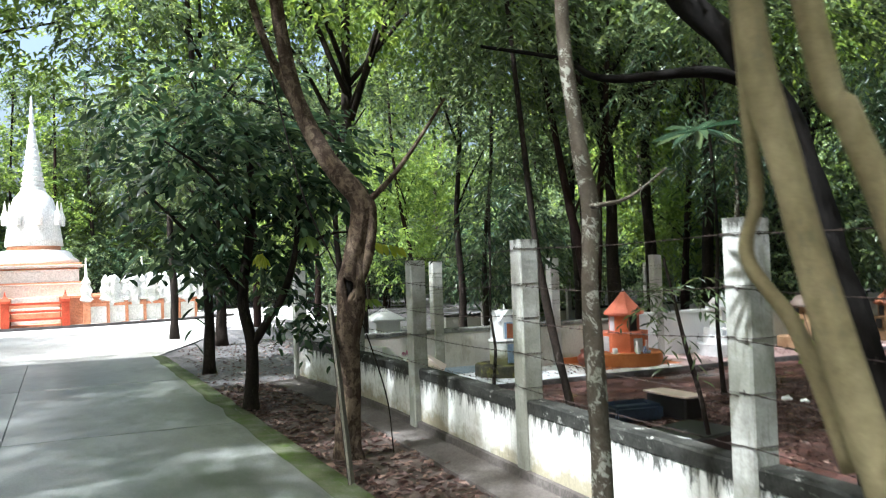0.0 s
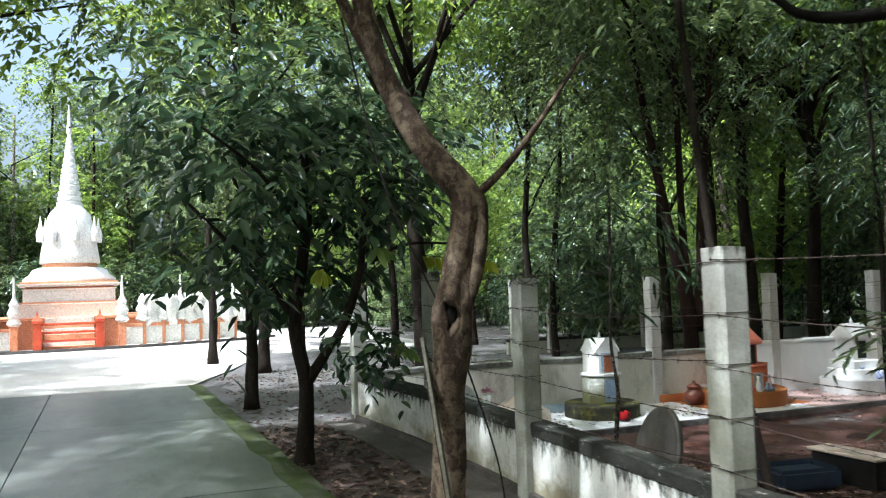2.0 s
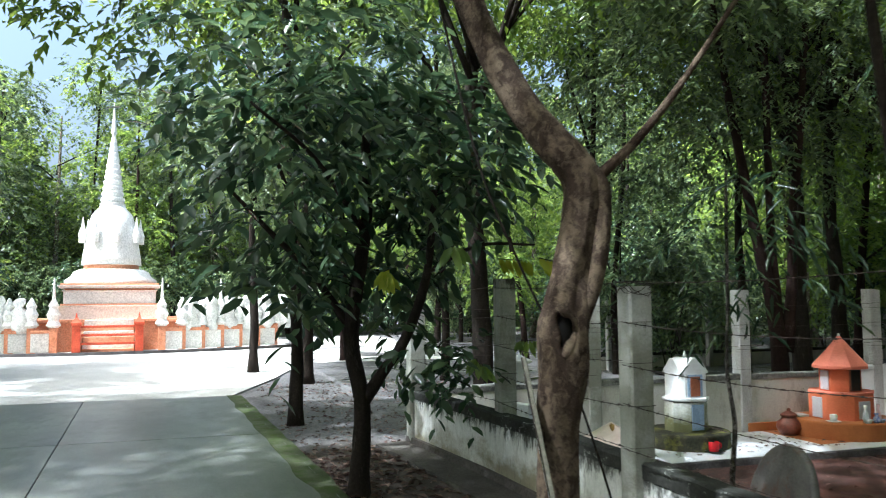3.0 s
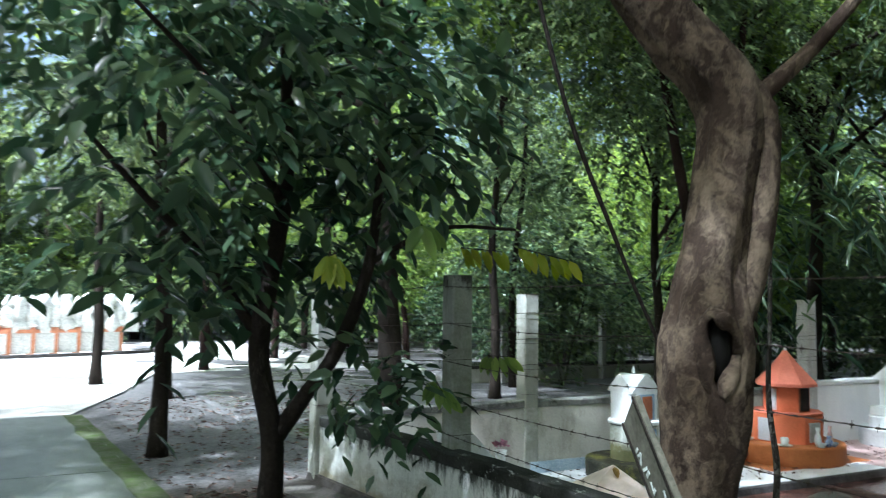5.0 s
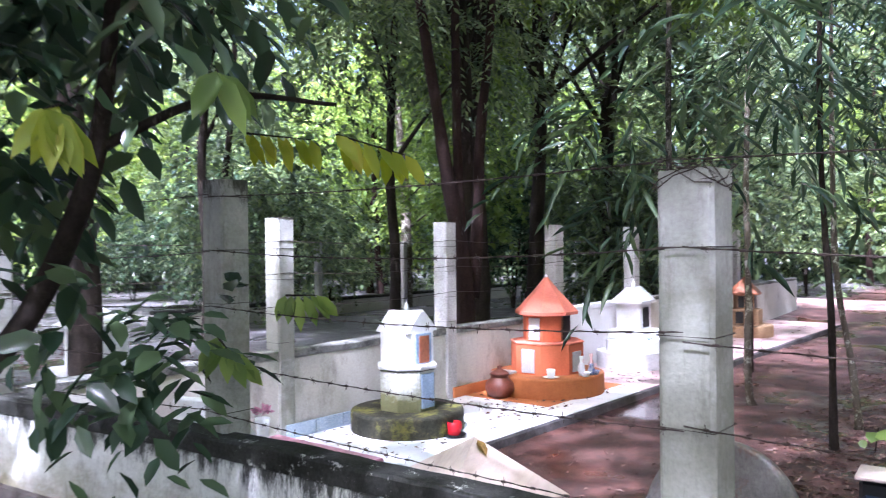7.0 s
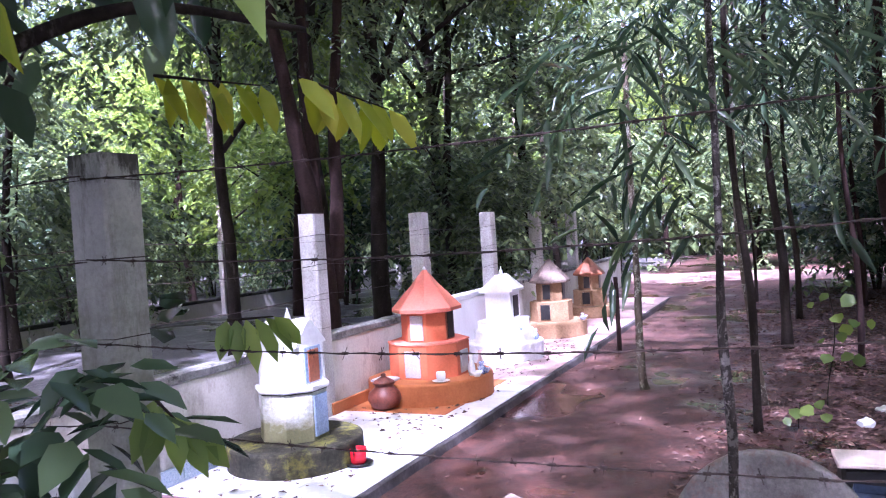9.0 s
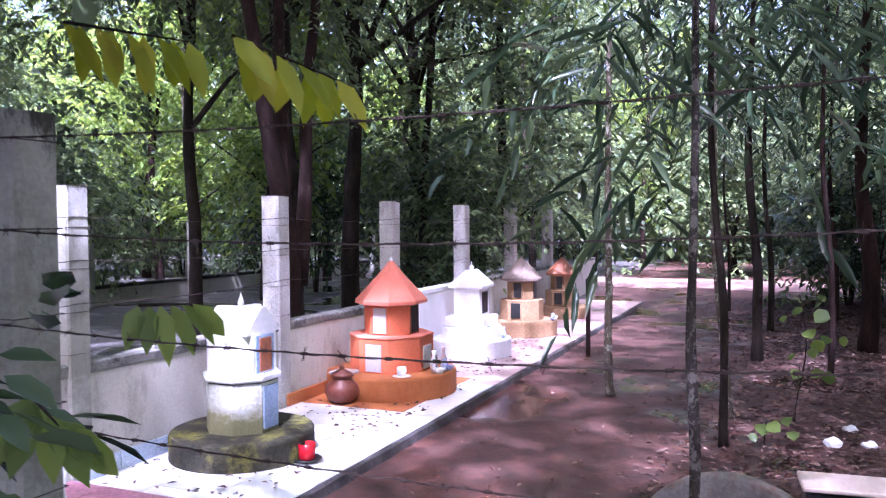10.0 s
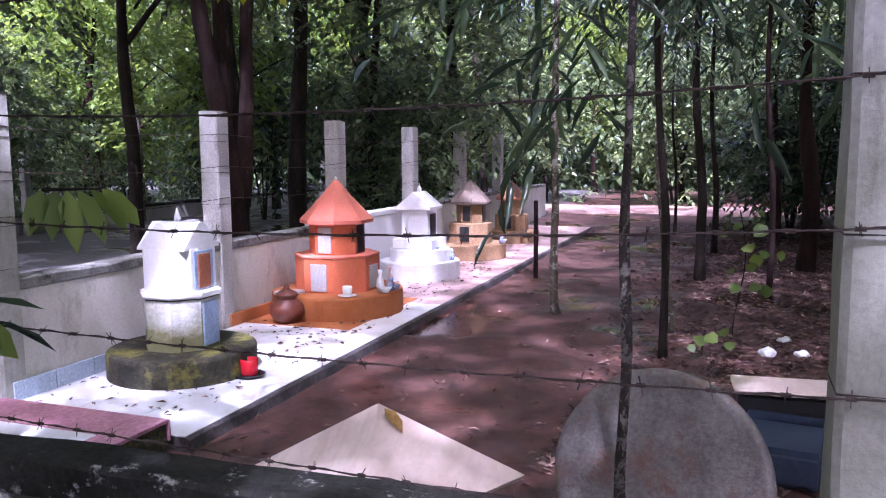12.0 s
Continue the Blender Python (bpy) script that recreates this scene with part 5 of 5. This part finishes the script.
def pale_thin_tree():
    o = (3.73, 4.50, 0)
    pts = [(0.0, 0.0, -0.05), (0.0, 0.0, 0.8), (0.0, 0.03, 1.4), (0.035, 0.06, 1.75), (0.0, 0.07, 2.0), (-0.04, 0.09, 2.5), (-0.06, 0.1, 3.2), (-0.14, 0.15, 5.5)]
    t = tree_thing("thin straight tree with pale lichen-spotted bark", o)
    part("trunk", limb(pts, 0.045, 0.025, 6, 12, 0.3, None, 0.015), "bark_pale", t, "", True)
    part("limb", limb([(0.0, 0, 1.75), (0.15, -0.05, 1.78), (0.3, -0.12, 1.9)], 0.012, 0.004, 4, 6), "bark_pale", t, "", True)
    rng = np.random.default_rng(8)
    n = 16
    an = np.linspace(0, 6.28, n)
    al = np.stack([np.cos(an), np.sin(an), rng.uniform(-0.5, 0.4, n)], 1)
    leaf_part("leaf_rosette", leaf_mesh("leaf_rosette", np.tile(np.array([[0.42, -0.18, 2.05]]), (n, 1)), al, np.tile(np.array([[0, 0, 1.0]]), (n, 1)), 0.2, 0.05, True), "leaf_blue", t)
    leaf_part("crown", crown_mesh("crown", 44, [(-0.2, 0.1, 5.2, 1.0), (0.4, -0.4, 5.6, 1.0)], 240, 11, 0.4, 0.12, 0.04), "leaf", t)


def yellow_tree():
    """A leaning many-stemmed tree close to the road."""
    o = Vector((3.25, 2.42, 0))
    t = tree_thing("yellow-barked tree with several leaning stems", tuple(o))

    def rel(pts):
        return [Vector(p) - o for p in pts]
    part("trunk", limb(rel([(3.26, 2.40, -0.05), (3.12, 2.5, 0.6), (3.009, 2.601, 1.15), (2.971, 2.645, 1.37), (2.933, 2.686, 1.63), (2.901, 2.717, 1.835), (2.88, 2.735, 2.1), (2.8, 2.8, 3.2)]), 0.036, 0.024, 7, 14, 0.2, None, 0.03), "bark_yellow", t, "", True)
    part("limb", limb(rel([(3.22, 2.43, 0.3), (3.15, 2.5, 1.0), (3.056, 2.607, 1.573), (3.022, 2.647, 1.744), (2.99, 2.684, 1.922), (2.85, 2.8, 3.2)]), 0.030, 0.022, 7, 14, 0.2), "bark_yellow", t, "", True)
    part("limb", limb(rel([(3.03, 2.68, 1.15), (2.976, 2.727, 1.381), (2.922, 2.78, 1.512), (2.937, 2.768, 1.62), (2.93, 2.773, 1.756), (2.923, 2.779, 1.947), (2.9, 2.82, 2.6)]), 0.016, 0.011, 7, 10, 0.2), "bark_yellow", t, "", True)
    leaf_part("crown", crown_mesh("crown", 51, [(-0.4, 0.4, 3.6, 0.7), (-0.1, 0.0, 3.9, 0.8), (-0.9, 0.6, 4.2, 0.8)], 260, 10, 0.4, 0.1, 0.04), "leaf_light", t)


def three_stem_tree():
    t = tree_thing("reddish-barked tree that splits into three upright stems", (9.5, 13.5, 0))
    for k, pts in enumerate((
            [(0, 0, -0.05), (0, 0, 0.9), (-0.12, 0.03, 1.7), (-0.28, 0.1, 2.7), (-0.5, 0.2, 4.2), (-0.9, 0.3, 7.0)],
            [(0.05, 0.05, 0.9), (0.05, 0.1, 1.8), (0.02, 0.1, 3.0), (0.1, 0.2, 7.5)],
            [(0.1, -0.03, 0.8), (0.2, -0.05, 1.6), (0.26, -0.05, 2.6), (0.42, -0.1, 4.0), (0.6, -0.2, 7.0)])):
        part("trunk" if k == 0 else "limb", limb(pts, (0.125, 0.088, 0.085)[k], 0.035, 5, 12, 0.25, None, 0.05 if k == 0 else 0, k), "bark_red", t, "", True)
    leaf_part("crown", crown_mesh("crown", 61, [(-0.9, 0.3, 6, 1.3), (0.3, 0.4, 6.6, 1.4), (0.8, -0.8, 5.2, 1.1), (-0.3, -1.0, 4.6, 0.9), (-1.6, 0, 4.6, 1.0), (1.2, 0.8, 4.4, 1.0)], 800, 12, 0.5, 0.1, 0.035), "leaf", t)


def dark_leaning_tree():
    o = Vector((7.05, 5.8, YARD_Z))
    t = tree_thing("big dark leaning tree with a long level branch", tuple(o))

    def rel(pts):
        return [Vector(p) - o for p in pts]
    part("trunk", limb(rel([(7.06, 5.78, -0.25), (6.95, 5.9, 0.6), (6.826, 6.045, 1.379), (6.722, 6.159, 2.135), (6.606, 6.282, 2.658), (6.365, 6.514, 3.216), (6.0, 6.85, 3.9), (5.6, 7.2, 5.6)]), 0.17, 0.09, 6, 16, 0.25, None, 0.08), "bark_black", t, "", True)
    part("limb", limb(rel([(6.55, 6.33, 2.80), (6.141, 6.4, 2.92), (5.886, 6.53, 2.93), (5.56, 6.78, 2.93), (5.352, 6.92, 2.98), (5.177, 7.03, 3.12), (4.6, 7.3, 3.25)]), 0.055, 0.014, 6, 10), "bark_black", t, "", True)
    leaf_part("crown", crown_mesh("crown", 71, [(-1.5, 1.4, 6.2, 1.6), (0, 0.5, 5.4, 1.5), (-2.4, 1.8, 4.9, 1.1), (0.8, 1.6, 4.4, 1.2), (-0.6, -0.5, 4.9, 1.2)], 1000, 12, 0.5, 0.1, 0.035), "leaf", t)


pale_thin_tree()
yellow_tree()
three_stem_tree()
dark_leaning_tree()


# ---- saplings inside the yard ----
def sapling(x, y, pts, r, bark, label, leaf=None, seed=0):
    t = tree_thing(label, (x, y, YARD_Z), "yard saplings", "sapling")
    part("stem", limb(pts, r, r * 0.5, 6, 8, 0.35, None, 0.01, seed), bark, t, "", True)
    if leaf:
        blobs, twigs, ll, lw, m, droop = leaf
        leaf_part("foliage", crown_mesh("foliage", seed, blobs, twigs, 8, 0.3, ll, lw, droop, True), m, t)
    return t


sapling(10.12, 10.56, [(0.12, 0, -0.03), (0.03, 0.0, 0.1), (0, 0, 0.5), (0.03, 0, 1.2), (0.0, 0, 2.2), (0.1, 0, 3.4)], 0.045, "bark_pale", "thin pale sapling in the mud path", ([(0.1, 0, 3.1, 0.6), (0.4, -0.5, 2.6, 0.5)], 40, 0.17, 0.036, "leaf_blue", 0.9), 81)
sapling(9.67, 9.5, [(0, 0, -0.03), (-0.08, 0.05, 0.6), (-0.3, 0.1, 1.3), (-0.4, 0.1, 2.2), (-0.4, 0.1, 3.5)], 0.032, "bark_pale", "thin leaning sapling beside the mud path", ([(-0.4, 0, 3.2, 0.7)], 45, 0.17, 0.036, "leaf_blue", 0.9), 82)
sapling(5.62, 9.37, [(0.03, 0, -0.03), (0.0, 0.01, 0.4), (0.03, 0, 0.8), (-0.01, 0.01, 1.2), (0.0, 0, 1.7), (0.02, 0, 2.6)], 0.021, "bark_vine", "twisted dark vine-wrapped stem with long drooping leaves",
        ([(0.0, 0.0, 2.05, 0.30), (0.05, 0.1, 1.75, 0.22), (0.1, -0.15, 2.4, 0.40), (-0.15, 0.3, 1.95, 0.22), (0.2, -0.35, 1.75, 0.18), (0.3, 0.25, 2.2, 0.35)], 30, 0.17, 0.034, "leaf_blue", 0.9), 83)
sapling(5.2, 7.2, [(0.1, -0.1, -0.03), (0.0, 0, 0.7), (-0.1, 0.1, 1.4), (-0.15, 0.2, 2.2), (-0.3, 0.3, 4.5)], 0.04, "bark_dark", "crooked dark sapling behind the fence", ([(-0.3, 0.3, 4.2, 0.8)], 120, 0.13, 0.04, "leaf", 0.5), 85)
sapling(6.4, 7.1, [(0.15, 0, -0.03), (0.05, 0, 0.5), (-0.1, 0, 1.0), (-0.2, 0.1, 1.7)], 0.025, "bark_dark", "bent dark sapling with few leaves", ([(-0.15, 0, 1.3, 0.25)], 18, 0.12, 0.03, "leaf", 0.5), 86)
for k, (x, y) in enumerate(((8.83, 9.50), (11.6, 8.7), (12.6, 9.4), (13.6, 8.2), (15.2, 9.3), (16.6, 8.4), (17.5, 10.0), (12.0, 7.0))):
    rnd = random.Random(200 + k)
    r = 0.11 if k == 3 else rnd.uniform(0.03, 0.07)
    sapling(x, y, [(0, 0, -0.05), (rnd.uniform(-0.1, 0.1), 0, 1.0), (rnd.uniform(-0.2, 0.2), 0.1, 2.4), (rnd.uniform(-0.3, 0.3), 0, 5)], r, "bark_red" if k % 2 else "bark_dark", "upright forest sapling at the edge of the mud path", ([(0, 0, 4, 1.1), (0.4, 0.3, 3.0, 0.7)], 110, 0.15, 0.045, "leaf_blue", 0.6), 210 + k)
tagged(part("wooden_stake", limb([(12.2, 11.22, YARD_Z - 0.02), (12.21, 11.22, 0.35), (12.19, 11.22, 0.74)], 0.028, 0.026, 3, 8, 0.1), "bark_red"), "short reddish wooden stake in the ground", "stake")


def heart_vine(x, y, seed, h, n):
    """A thin climber with heart-shaped bright leaves."""
    rng = np.random.default_rng(seed)
    t = thing("climbing_plant", "thin climber with bright heart-shaped leaves at the path", "plant", (x, y, YARD_Z), 0, "climbing plants")
    pts = [Vector((0.05 * math.sin(4 * z), 0.04 * math.cos(5 * z), z)) for z in np.linspace(-0.03, h, 9)]
    part("stem", tube(pts, [0.005] * 9, 5), "bark_dark", t)
    z = rng.uniform(0.2, 1.0, n) ** 0.6 * h
    base = np.stack([0.05 * np.sin(4 * z) + rng.normal(0, 0.11, n), 0.04 * np.cos(5 * z) + rng.normal(0, 0.13, n), z], 1)
    al = np.stack([rng.normal(-0.3, 0.5, n), rng.normal(0, 0.6, n), np.full(n, -0.45)], 1)
    nor = np.tile(np.array([[-0.5, 0.1, 0.9]]), (n, 1)) + rng.normal(0, 0.25, (n, 3))
    size = rng.uniform(0.07, 0.14, n)
    leaf_part("foliage", leaf_mesh("foliage", base, al, nor, size, size * 1.25, True), "leaf_light", t, "heart-shaped bright green leaves")


heart_vine(9.7, 9.0, 5, 1.0, 15)
heart_vine(8.9, 9.2, 7, 0.2, 6)


# ---- the wood behind: slim trees and undergrowth in a few builds ----
def forest():
    kinds = []
    for s in range(4):
        rnd = random.Random(500 + s)
        h = rnd.uniform(8.5, 11)
        t = tree_thing("slim forest tree with a tangle of small drooping leaves", (0, 0, 0), "forest trees")
        part("trunk", limb([(0, 0, -0.3), (rnd.uniform(-0.15, 0.15), 0, 2), (rnd.uniform(-0.4, 0.4), rnd.uniform(-0.3, 0.3), 5), (rnd.uniform(-0.6, 0.6), 0, h)], 0.085 + 0.02 * s, 0.03, 5, 8, 0.3, None, 0.03, s), ("bark_dark", "bark_red", "bark_dark", "bark_pale")[s], t, "", True)
        blobs = []
        for i in range(17):
            a, z = rnd.uniform(0, 6.28), rnd.uniform(0.17, 1.0) * h
            q = rnd.uniform(0.4, 1.9)
            blobs.append((q * math.cos(a), q * math.sin(a), z, rnd.uniform(0.55, 1.05)))
            if i < 7:
                part("limb", limb([(0, 0, z - 0.9), (0.5 * q * math.cos(a), 0.5 * q * math.sin(a), z - 0.4), (q * math.cos(a), q * math.sin(a), z)], 0.028, 0.008, 4, 5), "bark_dark", t)
        leaf_part("crown", crown_mesh("crown", 520 + s, blobs, 800, 8, 0.42, 0.16, 0.085, 0.45), ("leaf", "leaf_light", "leaf", "leaf_light")[s], t)
        kinds.append(t)
    shrubs = []
    for s in range(3):
        rnd = random.Random(600 + s)
        t = thing("shrub", "dense dark undergrowth shrub", "shrub", (0, 0, 0), 0, "undergrowth")
        for i in range(5):
            a = rnd.uniform(0, 6.28)
            part("stem", limb([(0, 0, -0.2), (0.2 * math.cos(a), 0.2 * math.sin(a), 0.8), (0.6 * math.cos(a), 0.6 * math.sin(a), 2.2)], 0.02, 0.006, 4, 5), "bark_dark", t)
        blobs = [(rnd.uniform(-0.9, 0.9), rnd.uniform(-0.9, 0.9), rnd.uniform(0.5, 2.9), rnd.uniform(0.4, 0.75)) for i in range(10)]
        leaf_part("foliage", crown_mesh("foliage", 620 + s, blobs, 380, 8, 0.36, 0.15, 0.078, 0.45), ("leaf", "leaf_blue", "leaf")[s], t)
        shrubs.append(t)
    rnd = random.Random(77)
    used = []

    def free(x, y, gap):
        return all((x - a) ** 2 + (y - b) ** 2 > gap * gap for a, b in used)

    def allowed(x, y, low=False):
        if x < 4.9 and y < 40:
            return False
        if low and x < 17 and 5.8 < y < 13:
            return False
        if 19.3 < x < 23.6 and y < 17:
            return False
        if y < 13.3 and y > 8.9 and x < 19.5:
            return False
        if 4.6 < x < 8.5 and 3 < y < 13.3:
            return False
        if y > 13 and x < 8.0 and y < 40:
            return False
        if 13 < y < 18.5 and x < 13.5:
            return False
        if 18.5 <= y < 40 and x < 9.5 + (y - 18.5) * 0.1:
            return False
        return True
    first = {}
    n = 0
    tries = 0
    while n < 64 and tries < 6000:
        tries += 1
        x, y = rnd.uniform(5.5, 30), rnd.uniform(-6, 44)
        if not allowed(x, y) or not free(x, y, 1.35):
            continue
        used.append((x, y))
        k = n % 4
        z = ground_height(x, y)
        m = pose(x, y, z, rnd.uniform(-4, 4), rnd.uniform(-4, 4), rnd.uniform(0, 360)) @ Matrix.Diagonal((*[rnd.uniform(0.85, 1.15)] * 3, 1))
        if k in first:
            c = copy_thing(kinds[k], m)
            c.scale = m.to_scale()
        else:
            kinds[k].matrix_basis = m
            first[k] = 1
        n += 1
    # the far edge of the wood beyond the plaza and along the other side
    for i in range(21):
        a = i / 20
        x, y = -16 + 34 * a, 41.5 + rnd.uniform(-0.8, 3.0)
        c = copy_thing(kinds[i % 4], pose(x, y, 0, 0, 0, rnd.uniform(0, 360)))
        c.scale = (1.25, 1.25, 1.15)
    for i, (x, y) in enumerate(((5.7, 25.0), (-4.5, 25), (-6, 31), (-5.5, 20), (-3.2, 14.5), (-5, 4), (-4, -2), (-8, 36), (-7.5, 15), (-4.4, 22.3), (2.5, -6), (6.5, -3.5), (8.3, 28.5), (10.6, 33.0))):
        copy_thing(kinds[(i + 1) % 4], pose(x, y, 0, 0, 0, rnd.uniform(0, 360)))
    n = 0
    tries = 0
    firsts = set()
    while n < 72 and tries < 8000:
        tries += 1
        x, y = rnd.uniform(7, 27), rnd.uniform(-2, 40)
        if not allowed(x, y, True) or not free(x, y, 0.9):
            continue
        used.append((x, y))
        k = n % 3
        s = rnd.uniform(0.7, 1.2)
        m = pose(x, y, ground_height(x, y), 0, 0, rnd.uniform(0, 360))
        if k in firsts:
            c = copy_thing(shrubs[k], m)
            c.scale = (s, s, s)
        else:
            shrubs[k].matrix_basis = m
            firsts.add(k)
        n += 1
    for i in range(18):
        x, y = -12 + 24 * i / 17, 40.2 + rnd.uniform(-0.4, 0.8)
        copy_thing(shrubs[i % 3], pose(x, y, 0, 0, 0, rnd.uniform(0, 360)))

    # wide-crowned trees that roof the road and the yard; some unseen, added for shade
    for s, spots in enumerate((((-1.9, 7.2), (-2.0, -1.0), (7.2, 1.5), (14.5, 5.0), (-4.8, 16.5), (17.5, 16.0), (9.6, 6.0), (10.7, 14.4), (15.9, 7.4)), ((-1.8, 12.4), (-2.1, 2.6), (12.2, 15.3), (11.0, 6.2), (5.7, 14.6), (13.6, 15.2)))):
        rnd = random.Random(900 + s)
        t = tree_thing("tall spreading tree with a wide leafy crown, added to cast shade", (*spots[0], 0), "canopy trees")
        part("trunk", limb([(0, 0, -0.3), (0.05, 0, 1.5), (0.1, 0.1, 3.2), (0.2, 0, 6.3)], 0.15, 0.07, 5, 12, 0.25, None, 0.06, s), "bark_dark", t, "", True)
        blobs = []
        for i in range(18):
            a, q = i * 2.4 + rnd.uniform(-0.3, 0.3), 3.9 * math.sqrt((i + 0.5) / 18)
            z = rnd.uniform(5.3, 7.6) + 0.6 * (1 - q / 4)
            blobs.append((q * math.cos(a), q * math.sin(a), z, rnd.uniform(0.8, 1.25)))
            if i % 2 == 0:
                part("limb", limb([(0.1, 0, rnd.uniform(3.4, 5.2)), (0.5 * q * math.cos(a), 0.5 * q * math.sin(a), z - 0.8), (q * math.cos(a), q * math.sin(a), z)], 0.055, 0.012, 5, 7), "bark_dark", t, "", True)
        leaf_part("crown", crown_mesh("crown", 920 + s, blobs, 1900, 8, 0.5, 0.16, 0.075, 0.4), ("leaf", "leaf_light")[s], t)
        for x, y in spots[1:]:
            copy_thing(t, pose(x, y, ground_height(x, y), 0, 0, rnd.uniform(0, 360)))


forest()


def far_wall():
    strip_wall("wall_far", "long low stained wall far behind the trees", 9.5, 27, -0.2, 0.36, "x", 20.0, 20.14, "sidewall", "cap", 0.06)
    for k, x in enumerate((10.5, 13.0, 15.5, 18.0, 20.5, 23.0)):
        fence_post(x, 19.9, 1.5, "bpost", "thin white concrete post of the far fence", 300 + k, "far fence posts", s=0.06)
    bm = bmesh.new()
    rows = []
    for k in range(41):
        y = -8 + 24.5 * k / 40
        w = 0.3 * noise.noise(Vector((0, y * 0.7, 0)))
        rows.append([bm.verts.new((x, y, z)) for x, z in ((20.2 + w, -0.06), (20.6 + w, 0.03), (22.6 + w, 0.04), (23.0 + w, -0.06))])
    for a, b in zip(rows, rows[1:]):
        for k in range(3):
            bm.faces.new((a[k], a[k + 1], b[k + 1], b[k]))
    tagged(part("dirt_path", bm, "laterite", None, "", True), "dry pinkish dirt path beyond the cemetery", "path", kind="structure")


M["laterite"] = surface("dry pink laterite", (0.26, 0.165, 0.145), (0.36, 0.24, 0.22), 2, 0.9, 20, 0.01)
far_wall()


def far_woods():
    rng = np.random.default_rng(4242)
    n = 64000
    side = rng.choice(4, n, p=[0.4, 0.36, 0.14, 0.10])
    u, d = rng.uniform(0, 1, n), rng.uniform(0, 4, n)
    x = np.select([side == 0, side == 1, side == 2], [31 + d, -26 + 62 * u, -15 - d], -16 + 50 * u)
    y = np.select([side == 0, side == 1, side == 2], [-14 + 64 * u, 46 + d, -14 + 62 * u], -13 - d)
    top = 9 + 3 * np.sin(x * 0.9 + y * 0.7) + 2 * np.sin(x * 0.31 - y * 0.43)
    z = rng.uniform(0, 1, n) ** 0.9 * top
    base = np.stack([x, y, z], 1)
    al = rng.normal(0, 1, (n, 3)) - np.array([0, 0, 0.8])
    me = leaf_mesh("far_woods", base, al, rng.normal(0, 1, (n, 3)) + np.array([0, 0, 0.6]), rng.uniform(0.5, 0.95, n), rng.uniform(0.28, 0.5, n))
    me.materials.append(M["leaf"])
    tagged(new("far_woods", me), "distant dense green wood closing the view", "woods", kind="stuff")


far_woods()


# ---- fallen leaves ----
def litter(name, label, n, region, seed, size, parent_z):
    rng = np.random.default_rng(seed)
    p = np.array(region(rng, n))
    z = np.array([parent_z(x, y) for x, y in p])
    base = np.stack([p[:, 0], p[:, 1], z + 0.006], 1)
    a = rng.uniform(0, 6.28, len(p))
    along = np.stack([np.cos(a), np.sin(a), rng.uniform(-0.1, 0.35, len(p))], 1)
    nor = np.array([0, 0, 1.0]) + rng.normal(0, 0.3, (len(p), 3))
    s = rng.uniform(0.6, 1.3, len(p)) * size
    me = leaf_mesh(name, base, along, nor, s, s * 0.42)
    me.materials.append(M["litter"])
    tagged(new(name, me), label, "leaf litter", kind="stuff")


def verge(rng, n):
    y = rng.uniform(-2, 13, n)
    e = 3.86 - 0.0605 * y
    return np.stack([e + 0.03 + (4.5 - e) * rng.uniform(0, 1, n) ** 1.3, y], 1)


def yard(rng, n):
    x, y = rng.uniform(6.4, 19, n), rng.normal(8.2, 1.0, n)
    k = (y < 9.9 + 0.05 * (x - 7)) & (y > 4)
    return np.stack([x[k], y[k]], 1)


def sparse(rng, n):
    return np.stack([rng.uniform(4.8, 18, n), rng.uniform(4, 12.8, n)], 1)


litter("verge_leaves", "brown dry leaves strewn along the road verge", 5200, verge, 1, 0.085, ground_height)
litter("yard_leaves", "brown dry leaves heaped at the edge of the wood", 21000, yard, 2, 0.06, ground_height)
litter("platform_leaves", "small dark dead leaves on the tiled platform", 330, lambda rng, n: np.stack([rng.uniform(6.4, 13, n), 11.75 + 1.1 * rng.uniform(0, 1, n) ** 1.5], 1), 8, 0.05, lambda x, y: PZ)
litter("mud_leaves", "scattered dead leaves on wet mud", 1900, sparse, 3, 0.055, lambda x, y: PZ if (x > 6.4 and y > 11.75) else ground_height(x, y))
litter("gravel_leaves", "dry leaves and bits scattered on the grey gravel", 2600, lambda rng, n: np.stack([rng.uniform(3.1, 8.5, n), rng.uniform(12.6, 20.0, n)], 1), 12, 0.07, ground_height)
